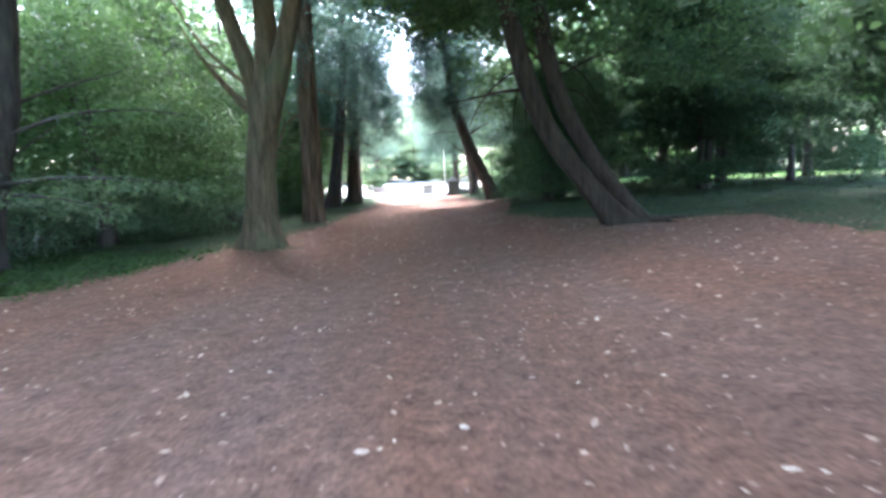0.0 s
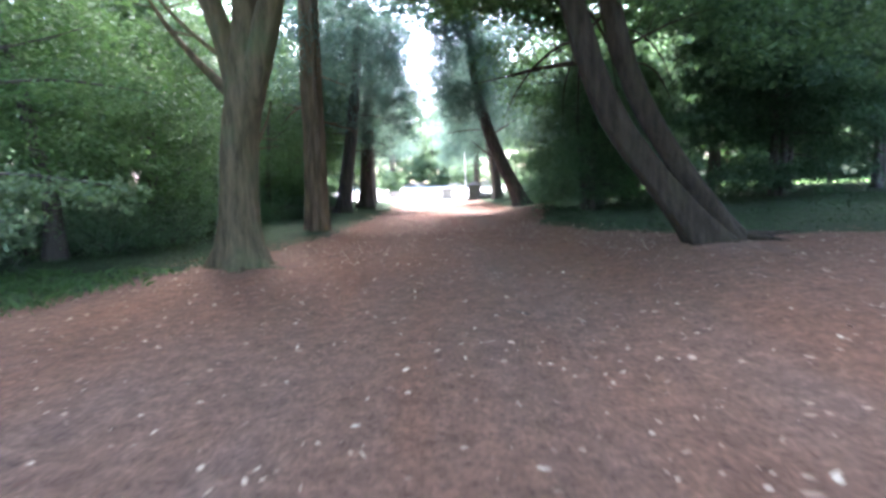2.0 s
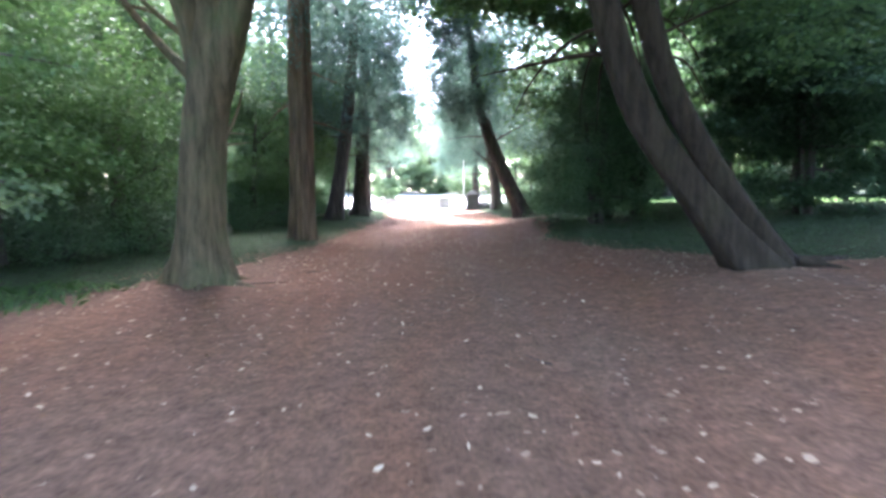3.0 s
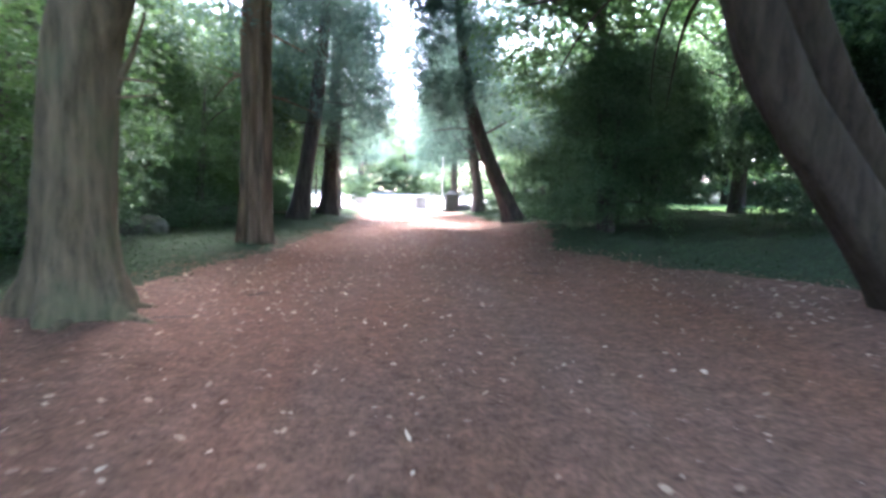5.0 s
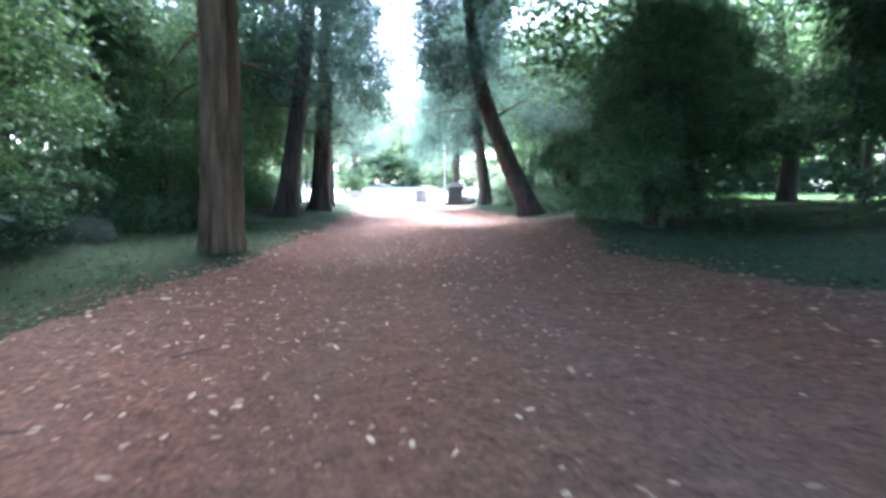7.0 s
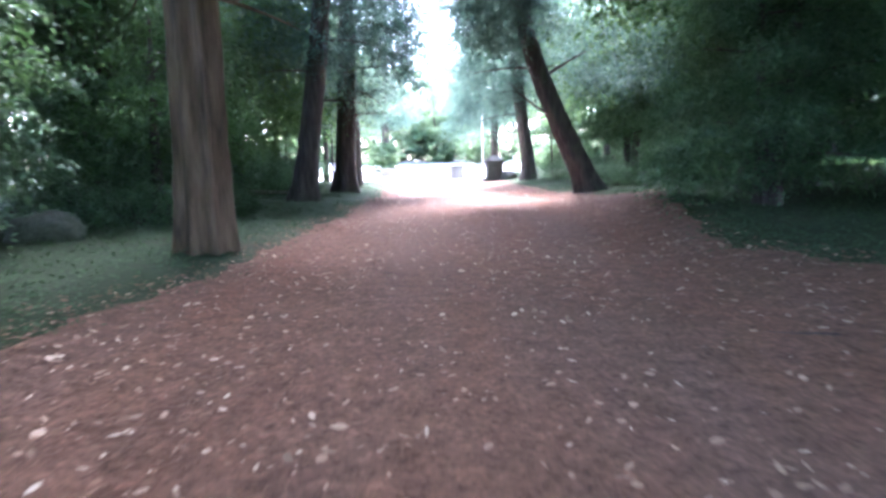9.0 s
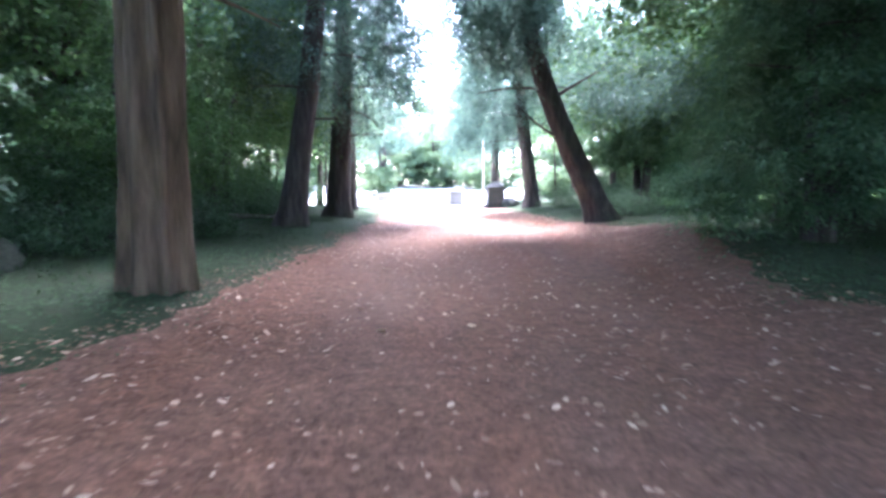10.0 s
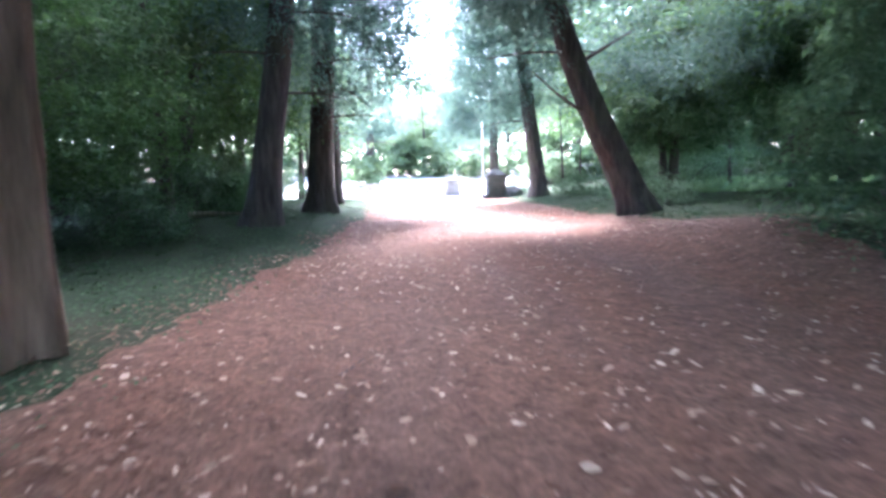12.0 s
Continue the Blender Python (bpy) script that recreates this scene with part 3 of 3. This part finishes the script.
def yew(label, seed, x, y, wide, tall, sprays, size, skirt=1.0, low=(), leaf=YEW):
    rng = np.random.default_rng(seed)
    stems = []
    for k in range(4):
        a = k * 1.6 + rng.uniform(0, 0.5)
        dx, dy = math.cos(a), math.sin(a)
        stems.append([(0.14 * dx, 0.14 * dy, 0, 0.14), (0.2 * dx, 0.2 * dy, 1.2, 0.11), (0.4 * dx, 0.4 * dy, tall * 0.5, 0.07), (0.6 * dx, 0.6 * dy, tall * 0.8, 0.03)])
    crowns = [(0, 0, skirt + (tall - skirt) * 0.5, wide * 0.76, wide * 0.76, (tall - skirt) * 0.46, int(0.75 * sprays), 0.7, 80, 1.15 * size, 0.35)]
    limbs, tiers, per = [], 34, min(150, int(64 * (0.15 / size) ** 1.4))
    for k in range(tiers):
        u, a = (k + 0.5) / tiers, 2.4 * k + rng.uniform(0, 0.7)
        h = skirt + 0.2 + 0.9 * (tall - skirt) * u
        reach = wide * (1.1 - 0.8 * u ** 1.4) * rng.uniform(0.72, 1.15)
        if k % 2 == 0:
            limbs.append((k % 4, min(0.9, h / (0.8 * tall)), math.degrees(a), 0.15, 0.85 * reach, 0.035, -0.05))
        for f, r in ((0.42, 0.3), (0.7, 0.26), (0.97, 0.18)):
            crowns.append((reach * f * math.cos(a), reach * f * math.sin(a), h + 0.12 * reach * f - 0.2 * reach * f * f, wide * r, wide * r, 0.26, max(3, int(sprays * 0.014)), 0.5, per, size, 0.45))
    for dx, dy, h, r in low:
        crowns.append((dx, dy, h, r, r, 0.4, int(16 * r), 0.55, 70, size, 0.4))
    return tree("yew_tree", label, seed, x, y, stems, limbs, crowns, BARK_DARK, leaf, 0.3, 0.08, group="yews")


yew("dense dark green yew with foliage almost to the ground", 31, 4.9, 24.6, 2.5, 6.2, 190, 0.085, 0.7, ((-1.4, -0.5, 0.75, 1.0), (-0.6, 0.8, 0.7, 1.2), (0.8, -0.8, 0.8, 1.2), (-1.2, 1.6, 1.2, 1.0)))
yew("broad dark yew beside another behind the path's edge", 32, 7.2, 27.0, 2.4, 6.6, 280, 0.1, 1.6)
yew("tall yew beyond the leaning tree, needles darkened for shade", 33, 10.6, 21.8, 3.9, 11.5, 800, 0.13, 1.5, ((-1.7, -0.5, 0.8, 1.2), (0.0, -1.1, 0.8, 1.3), (1.5, -0.4, 0.9, 1.3), (-0.6, 0.9, 0.8, 1.2)), leaf=YEW_SHADED)
yew("dark yew among others deeper in the wood", 36, 14.2, 27.5, 2.8, 10.0, 240, 0.16, 2.2)
yew("dark yew close to the wood's shaded edge", 34, 12.4, 13.4, 3.3, 9.5, 340, 0.13, 1.4, leaf=YEW_SHADED)
yew("dark evergreen with drooping boughs among broadleaved trees", 38, -10.4, 21.8, 2.7, 9.0, 210, 0.12, 1.2, leaf=SHRUB)
yew("dark evergreen with drooping boughs deeper in the wood", 39, -10.8, 28.0, 2.7, 9.0, 200, 0.13, 1.0, leaf=SHRUB)
yew("dark yew behind the leaning conifer", 35, 8.6, 33.8, 2.6, 7.5, 240, 0.15, 1.8)
yew("dark green yew with drooping boughs beside a leaning trunk", 37, 6.4, 37.6, 2.6, 7.0, 240, 0.15, 1.5)


# ---- saplings ----
def sapling(seed, x, y, tall):
    rng = np.random.default_rng(seed)
    bend = rng.normal(0, 0.25, 2)
    stem = [(0, 0, 0, 0.06), (bend[0] * 0.3, 0, tall * 0.35, 0.05), (bend[0], bend[1], tall, 0.02)]
    limbs = [(0, v, rng.uniform(0, 360), 0.6, 1.2, 0.02, 0.0) for v in (0.45, 0.6, 0.75)]
    crowns = [(bend[0], bend[1], tall * 0.8, 1.1, 1.1, tall * 0.25, 40, 0.5, 36, 0.13, 0.1)]
    return tree("sapling", "thin young tree with light green leaves", seed, x, y, [stem], limbs, crowns, BARK_DARK, BEECH, 0.3, 0.03, group="saplings")


for k, (x, y, tall) in enumerate(((9.2, 38.6, 5.5), (4.4, 45.2, 5.0), (5.6, 46.6, 4.5), (14.6, 33.5, 6.0), (18.5, 31, 6.5), (21, 36, 6.5), (-9.6, 40.5, 5.0), (-7.8, 43, 4.5))):
    sapling(400 + k, x, y, tall)


# ---- woodland behind: prototypes and their repeats ----
def broadleaf(label, seed, x, y, tall, wide, leaf, size, per=30):
    rng = np.random.default_rng(seed)
    lean = rng.normal(0, 0.3, 2)
    stem = [(0, 0, 0, 0.2), (0.1, 0, 1.5, 0.16), (lean[0], lean[1], tall * 0.55, 0.12), (2 * lean[0], 2 * lean[1], tall * 0.9, 0.04)]
    limbs = [(0, v, rng.uniform(0, 360), 0.4, wide * 0.8, 0.05, 0.0) for v in (0.3, 0.4, 0.5, 0.6, 0.7)]
    crowns = [(0, 0, tall * 0.6, wide, wide, tall * 0.4, 145, 1.0, per, 1.06 * size, 0.12)]
    for k in range(7):
        a = rng.uniform(0, 6.28)
        crowns.append((0.7 * wide * math.cos(a), 0.7 * wide * math.sin(a), tall * rng.uniform(0.2, 0.6), wide * 0.5, wide * 0.5, 0.7, 22, 0.9, per, size, 0.12))
    return tree("broadleaf_tree", label, seed, x, y, [stem], limbs, crowns, BARK_DARK, leaf, 0.4, 0.05, group="trees of the wood", sides=12)


def shrub(label, seed, x, y, wide, tall, leaf, size, n=110):
    rng = np.random.default_rng(seed)
    root = new("woodland_shrub")
    root.location = at(x, y, -0.03)
    tagged(root, label, "shrub", "shrubs of the wood")
    for k in range(5):
        a = 1.26 * k + rng.uniform(0, 0.6)
        v, f = limb_mesh(rng, limb_points(rng, (0, 0, 0), a, 0.9, tall * 0.9, 0.035, -0.08), 1, 0.6)
        mesh_object("stem", v, f, BARK_DARK, root)
    c = blob(rng, (0, 0, tall * 0.48), (wide, wide, tall * 0.5), n, 0.35)
    quads_object("foliage", leaves(rng, c, 0.55, 46, size, 0.2), leaf, root)
    return root


def set_at(proto, x, y, turn, size):
    return copy_thing(proto, Matrix.Translation(at(x, y, -0.06)) @ pose(0, 0, 0, 0, 0, turn) @ Matrix.Scale(size, 4))


bright = broadleaf("fresh green young beech with layered sprays of leaves", 41, -9.2, 14.8, 6.5, 3.0, BEECH, 0.105, 76)
mid = broadleaf("green broadleaved tree in the wood", 42, -12.5, 21, 13.0, 3.8, DEEP, 0.24)
pale = broadleaf("light green broadleaved tree at the clearing's edge", 43, -10.5, 42, 12.0, 4.0, WASHED, 0.3)
rhodo = shrub("dark green broad-leaved evergreen shrub", 44, -10.4, 13.4, 1.7, 2.3, SHRUB, 0.115, 120)
edge = shrub("light green leafy bush at the far side of the clearing", 46, -6.0, 63.0, 2.6, 3.2, WASHED, 0.3, 70)
low = shrub("small leafy shrub on the woodland floor", 45, -8.2, 17.8, 1.3, 1.5, SHRUB, 0.11, 80)

rng = np.random.default_rng(5)
for x, y, s in ((-9.0, 18.6, 1.0), (-13.5, 13.5, 1.15), (-10.2, 36.5, 1.3), (-12.6, 40, 1.5), (12.4, 30.4, 1.55), (-11.5, 8.5, 1.0), (-8.6, 27.0, 0.8), (13.5, 49, 1.1), (8.5, 48, 1.2), (-9.5, 3, 1.1)):
    set_at(bright, x, y, rng.uniform(0, 360), s)
# Trees at y below 6 stand out of view, added to shade the path.
for x, y, s in ((-10.5, 29, 1.0), (-16, 17, 1.1), (-12.8, 16.4, 1.15), (-9.6, 33.5, 1.0), (-11.5, 38.5, 1.2), (-14.5, 36, 1.25), (-15, 27, 1.1), (-18, 34, 1.2), (-17.5, 41, 1.0), (-13.2, 40.5, 0.9), (-20, 22, 1.2), (-23, 12, 1.2), (-16.5, 9.5, 1.1), (-18, 27.5, 1.1), (17.5, 20, 1.1), (25, 27, 1.1), (9.5, 33, 1.0), (6.5, 37.5, 0.95), (10.5, 46.5, 1.0),
                (20, 24, 1.1), (15.5, 24, 0.8), (16, 31.2, 0.95), (20, 29.5, 1.1), (29, 49, 1.1), (16, 14, 1.1), (12, 8, 1.0), (24.5, 50, 1.2), (7.2, 44, 1.0), (-9, 46.5, 0.9), (8.6, -2, 1.3), (-9.6, -1, 1.3), (4, -12, 1.3), (-3, -14, 1.3), (13, 1, 1.1), (-14, 1, 1.2), (7.6, 5.2, 1.2), (19.5, 51, 1.1), (-13.5, 23.5, 1.25)):
    set_at(mid, x, y, rng.uniform(0, 360), s)
for x, y, s in ((-14, 45, 1.1), (-18, 56, 1.3), (-11, 66, 1.0), (-15, 74, 1.4), (-1.5, 78, 1.0), (-4.6, 71, 1.0), (-2.8, 64.5, 0.62), (-6.0, 63.5, 0.6), (0.4, 73, 0.95), (5, 70, 1.15), (9, 60, 1.2), (14, 66, 1.4), (20, 54, 1.3), (-24, 66, 1.5), (-6, 86, 1.1), (3, 88, 1.2), (26, 74, 1.5),
                (18, 47, 1.1), (15.4, 45, 1.2), (20.5, 45.5, 1.25), (26, 44, 1.3), (11.8, 44.5, 1.05), (31, 39, 1.2), (34, 34, 1.2), (38, 43, 1.3), (30, 30, 1.0), (28, 58, 1.4), (32, 46, 1.4), (-25, 48, 1.3), (-10, 94, 1.3), (12, 84, 1.5), (-20, 90, 1.6)):
    set_at(pale, x, y, rng.uniform(0, 360), s)
for x, y, s in ((-12.4, 10.4, 1.1), (-8.4, 15.6, 0.6), (-10.8, 16.0, 1.1), (-9.4, 20.6, 1.0), (-12.4, 18.5, 1.2), (-11.5, 24.5, 1.0), (-9.5, 26.0, 0.8), (-13, 28, 1.0), (-10.5, 33, 0.8), (-8.8, 38, 0.8), (-9.5, 6, 1.1), (-11.8, 31, 1.1), (-9.2, 35.2, 0.9), (-13, 36.5, 1.2), (-11, 41, 1.1), (-15, 32, 1.2), (-9.6, 44.5, 0.8), (-16.5, 38, 1.3), (-13, 45.5, 1.2), (-19, 45, 1.4), (-16, 50, 1.2), (-18, 29, 1.2), (8.4, 40.5, 0.9), (11.2, 43, 1.0), (15.5, 20.5, 0.9), (27, 30, 1.1), (24, 24, 1.1)):
    set_at(rhodo, x, y, rng.uniform(0, 360), s)
for x, y, s in ((-9.3, 19.9, 0.6), (-8.0, 25.0, 0.7), (-7.6, 28.6, 0.6), (4.4, 33.0, 0.6), (4.6, 36.5, 0.8), (3.8, 40.5, 0.7), (-8, 35, 0.7), (2.2, 47.5, 0.7)):
    set_at(low, x, y, rng.uniform(0, 360), s)

for x, y, s in ((-16, 62, 1.2), (-12.5, 64, 1.0), (-9.2, 61.5, 1.1), (-2.6, 64, 0.9), (0.6, 62, 1.0), (3.8, 60, 0.9), (6.8, 57, 1.1), (10, 55, 1.1), (13.5, 52.5, 1.2), (-20, 58, 1.2), (5.2, 52.5, 0.7), (-13, 51.5, 0.8), (-6.9, 55.2, 0.75), (15, 47.5, 1.0), (20, 48, 1.1), (25, 46.5, 1.2), (12.5, 46, 1.0), (17.5, 46, 1.1), (22.5, 45.6, 1.1), (27.5, 44.5, 1.2), (30, 41.5, 1.2), (32.5, 38, 1.2), (34, 33, 1.2), (29, 36.5, 0.8), (9.6, 47, 0.9)):
    set_at(edge, x, y, rng.uniform(0, 360), s)


# ---- the far edge of the wood ----
def far_wood():
    rng = np.random.default_rng(77)
    groups = []
    for k in range(115):
        a = rng.uniform(0, 2 * math.pi)
        d = rng.uniform(62, 105)
        gap = abs(a - radians(94)) < radians(3)
        x, y = d * math.cos(a), 20 + d * math.sin(a)
        c = blob(rng, (x, y, 3.0 if gap else 6.5), (5, 5, 3.4 if gap else 6.5), 30, 0.4)
        groups.append(leaves(rng, c, 2.2, 24, 0.92, 0.1))
    tagged(quads_object("far_woodland", np.concatenate(groups), WASHED), "far green woodland round the clearing", "woodland", kind="stuff")


far_wood()


# ---- clearing: piers, low walls, post ----
def bevelled_box(sx, sy, sz, z0, bev=0.03, taper=1.0, wobble=0.0, seed=0):
    bm = bmesh.new()
    bmesh.ops.create_cube(bm, size=1)
    for v in bm.verts:
        k = taper if v.co.z > 0 else 1.0
        v.co = Vector((v.co.x * sx * k, v.co.y * sy * k, (v.co.z + 0.5) * sz + z0))
    bmesh.ops.bevel(bm, geom=list(bm.edges), offset=bev, segments=2, affect="EDGES")
    if wobble:
        bmesh.ops.subdivide_edges(bm, edges=list(bm.edges), cuts=2, use_grid_fill=True)
        for v in bm.verts:
            v.co += wobble * Vector(noise.noise_vector(v.co * 3 + Vector((seed, 0, 0))))
    return bm


def pier(x, y, turn):
    root = new("stone_pier")
    root.matrix_world = Matrix.Translation(at(x, y, -0.03)) @ pose(0, 0, 0, 0, 0, turn)
    part("plinth", bevelled_box(1.1, 1.1, 0.2, 0, 0.03, 1, 0.01), DARK_STONE, root)
    part("shaft", bevelled_box(0.9, 0.9, 0.85, 0.195, 0.03, 0.97, 0.012, 2), DARK_STONE, root)
    part("cap", bevelled_box(1.12, 1.12, 0.14, 1.04, 0.03, 1, 0.01, 5), DARK_STONE, root)
    part("capstone", bevelled_box(0.95, 0.95, 0.32, 1.175, 0.02, 0.25, 0.01, 7), DARK_STONE, root)
    return tagged(root, "dark weathered stone pier with a pointed cap", "pier")


pier(1.1, 46.0, 8)


def block(label, x, y, sx, sy, sz, turn, seed):
    root = new("stone_block")
    root.matrix_world = Matrix.Translation(at(x, y, -0.02)) @ pose(0, 0, 0, 0, 0, turn)
    part("block", bevelled_box(sx, sy, sz, 0, 0.05, 0.95, 0.03, seed), STONE, root)
    part("coping", bevelled_box(sx + 0.1, sy + 0.1, 0.1, sz - 0.01, 0.02, 0.98, 0.015, seed + 3), STONE, root)
    return tagged(root, label, "stone block")


block("low pale stone wall end in the sunlit clearing", -1.3, 48.9, 0.95, 1.6, 0.85, 20, 3)
block("low pale stone wall lying in the bright clearing", -5.3, 50.0, 1.6, 0.7, 0.6, -25, 9)


def rounded_rock(name, label, x, y, size, mat, seed, category="boulder"):
    bm = bmesh.new()
    bmesh.ops.create_icosphere(bm, subdivisions=4, radius=1)
    for v in bm.verts:
        n = noise.noise(v.co * 1.4 + Vector((seed, 0, 0))) * 0.22 + noise.noise(v.co * 4 + Vector((0, seed, 0))) * 0.07
        v.co = Vector((v.co.x * size[0], v.co.y * size[1], v.co.z * size[2])) * (1 + n)
    ob = part(name, bm, mat, None)
    ob.location = at(x, y, size[2] * 0.35)
    ob.data.polygons.foreach_set("use_smooth", np.ones(len(ob.data.polygons), dtype=bool))
    return tagged(ob, label, category)


rounded_rock("boulder", "rounded mossy grey boulder on the woodland floor", -8.5, 23.0, (0.66, 0.5, 0.36), MOSS, 3)
rounded_rock("boulder", "low mossy boulder among ivy under the trees", -9.2, 31.3, (0.85, 0.5, 0.34), MOSS, 14)
rounded_rock("boulder", "dark rounded stone at the foot of a pier", 1.9, 45.6, (0.5, 0.4, 0.35), DARK_STONE, 8)


def pale_post(x, y):
    root = new("signpost")
    root.location = at(x, y, -0.05)
    v, f = tube([(0, 0, 0), (0, 0, 0.05), (0, 0, 2), (0, 0, 3.9), (0, 0, 3.95)], [0.06, 0.045, 0.045, 0.045, 0.02], np.random.default_rng(1), 12, rough=0.0)
    mesh_object("post", v, f, PALE_PAINT, root)
    v, f = tube([(0, 0, 0), (0, 0, 0.1), (0, 0, 0.35)], [0.11, 0.1, 0.06], np.random.default_rng(2), 12, rough=0.0)
    mesh_object("base", v, f, STONE, root)
    tagged(root, "slender pale post standing beside a stone pier", "post")


pale_post(0.45, 45.9)


# ---- loose stuff on the ground ----
def scattered(rng, n, x0, x1, y0, y1):
    return rng.uniform(x0, x1, n), rng.uniform(y0, y1, n)


def litter(name, label, mat, seed, n, size, edge, tilt, band=(-0.04, 1.04), reach=(0.5, 44)):
    """Fallen leaves, curled, lying on the track; edge draws them towards its sides."""
    rng = np.random.default_rng(seed)
    y = rng.uniform(*reach, n)
    l, r = track_edges(y)
    s = rng.uniform(*band, n)
    s = np.where(rng.uniform(0, 1, n) < edge, 0.5 + 0.5 * np.sign(s - 0.5) * np.abs(2 * s - 1) ** 0.45, s) + rng.normal(0, 0.02, n)
    keep = np.array([noise.noise((a * 0.45, b * 0.45, seed)) for a, b in zip(l + (r - l) * s, y)]) > rng.uniform(-0.75, 0.35, n)
    x, y = (l + (r - l) * s)[keep], y[keep]
    n = len(x)
    z = ground_z(x, y) + 0.034 + rng.uniform(0, 0.012, n)
    a = rng.uniform(0, 6.283, n)
    ax = np.stack([np.cos(a), np.sin(a), rng.normal(0, 0.7 * tilt, n)], 1)
    sd = np.stack([-np.sin(a), np.cos(a), rng.normal(0, tilt, n)], 1)
    ln = (size * (0.5 + 0.95 * rng.uniform(0, 1, n) ** 2))[:, None]
    wd = ln * rng.uniform(0.25, 0.72, n)[:, None]
    p = np.stack([x, y, z], 1)
    curl = np.array([0, 0, 1.0]) * ln * rng.uniform(0.2 * tilt, tilt, n)[:, None]
    def rag():
        return rng.uniform(0.55, 1.3, n)[:, None]
    verts = np.stack([p - ax * ln * 0.5 + curl * 0.3, p - ax * ln * 0.22 + sd * wd * 0.42 * rag() + curl * 0.5, p + ax * ln * 0.18 + sd * wd * 0.45 * rag() + curl * 0.8,
                      p + ax * ln * 0.5 * rag() + curl, p + ax * ln * 0.2 - sd * wd * 0.45 * rag() + curl * 0.4, p - ax * ln * 0.2 - sd * wd * 0.42 * rag() + curl * 0.15], 1)
    tagged(quads_object(name, verts, mat), label, "leaf litter", kind="stuff")


litter("fallen_leaves", "pale dry fallen leaves scattered over the path", LITTER, 61, 15000, 0.069, 0.35, 0.2)
litter("drifted_leaf_litter", "thick pinkish-brown leaf litter drifted along the path edge", LITTER_DRIFT, 64, 22000, 0.06, 0.0, 0.12, (-0.07, 0.3), (1, 30))
litter("drifted_leaf_litter", "brown leaf litter drifted along the shaded path edge", LITTER_DRIFT, 65, 13000, 0.06, 0.0, 0.12, (0.78, 1.04), (2, 34))
litter("brown_leaf_litter", "brown crumbled leaf litter on the path", LITTER_BROWN, 62, 22000, 0.058, 0.5, 0.12)


def ground_cover():
    rng = np.random.default_rng(63)
    x, y = scattered(rng, 62000, -13, 13, 6, 44)
    l, r = track_edges(y)
    out = np.maximum(l - x, x - r)
    thick = np.array([noise.noise((a * 0.5, b * 0.5, 9)) for a, b in zip(x, y)])
    keep = (out > rng.normal(0.0, 0.25, len(x))) & (thick > rng.uniform(-0.7, 0.2, len(x)))
    x, y = x[keep], y[keep]
    c = np.stack([x, y, ground_z(x, y) + 0.03], 1)
    tagged(quads_object("ground_ivy", leaves(rng, c, 0.14, 5, 0.05, 0.0, 0.1, 0.7, 0.22), IVY), "grey-green ivy and grass covering the woodland floor", "ground cover", kind="stuff")


ground_cover()


def grass_verge():
    rng = np.random.default_rng(66)
    x, y = scattered(rng, 9000, -10.5, -5.4, 7.6, 13.2)
    l, r = track_edges(y)
    keep = (l - x > rng.normal(-0.35, 0.3, len(x))) & (np.array([noise.noise((a * 0.9, b * 0.9, 4)) for a, b in zip(x, y)]) > rng.uniform(-0.6, 0.3, len(x)))
    x, y = x[keep], y[keep]
    n = len(x)
    p = np.stack([x, y, ground_z(x, y) - 0.01], 1)
    a = rng.uniform(0, 6.283, n)
    h = rng.uniform(0.08, 0.24, n)[:, None]
    side = np.stack([np.cos(a), np.sin(a), np.zeros(n)], 1) * 0.012
    lean = np.stack([rng.normal(0, 0.5, n), rng.normal(0, 0.5, n), np.ones(n)], 1) * h
    bow = lean * np.array((1.7, 1.7, 0.75))
    verts = np.stack([p - side, p + side, p + 0.5 * lean + side * 0.8, p + bow, p + 0.5 * lean - side * 0.8], 1)
    tagged(quads_object("grass_verge", verts, BEECH), "fresh green grass and weeds along the path's verge", "grass", kind="stuff")


grass_verge()


def fallen_log(x, y, turn, length, r, seed):
    rng = np.random.default_rng(seed)
    pts = [(a, b, r * 0.8 + 0.02 * math.sin(3 * a), max(q, r * 0.5)) for a, b, c, q in limb_points(rng, (0, 0, 0), 0.0, 0.0, length, r, 0.0, 7)]
    v, f = tube(*spline(pts, 16), rng, 12, 0.06)
    ob = mesh_object("fallen_log", v, f, PALE_WOOD)
    ob.matrix_world = Matrix.Translation(at(x, y, 0.02)) @ pose(0, 0, 0, 0, 0, turn)
    tagged(ob, "pale weathered fallen log lying in the ivy", "log")


fallen_log(-9.2, 34.0, 12, 2.2, 0.1, 210)


def twig(x, y, turn, length, r, seed):
    rng = np.random.default_rng(seed)
    pts = limb_points(rng, (0, 0, r), 0.0, 0.0, length, r, 0.0, 6)
    pts = [(a, b, r + 0.01, q) for a, b, c, q in pts]
    v, f = tube(*spline(pts, 10), rng, 6)
    ob = mesh_object("fallen_twig", v, f, BARK_DARK)
    ob.matrix_world = Matrix.Translation(at(x, y, 0.02)) @ pose(0, 0, 0, 0, 0, turn)
    tagged(ob, "thin brown fallen twig lying on the path", "twig", "fallen twigs")


for k, (x, y, turn, length, r) in enumerate(((-3.75, 13.7, 10, 0.6, 0.009), (-3.2, 15.2, 40, 0.5, 0.01), (0.6, 9.4, 120, 0.4, 0.008), (-2.6, 21.6, 70, 0.4, 0.009), (1.5, 17.6, 150, 0.5, 0.01))):
    twig(x, y, turn, length, r, 200 + k)
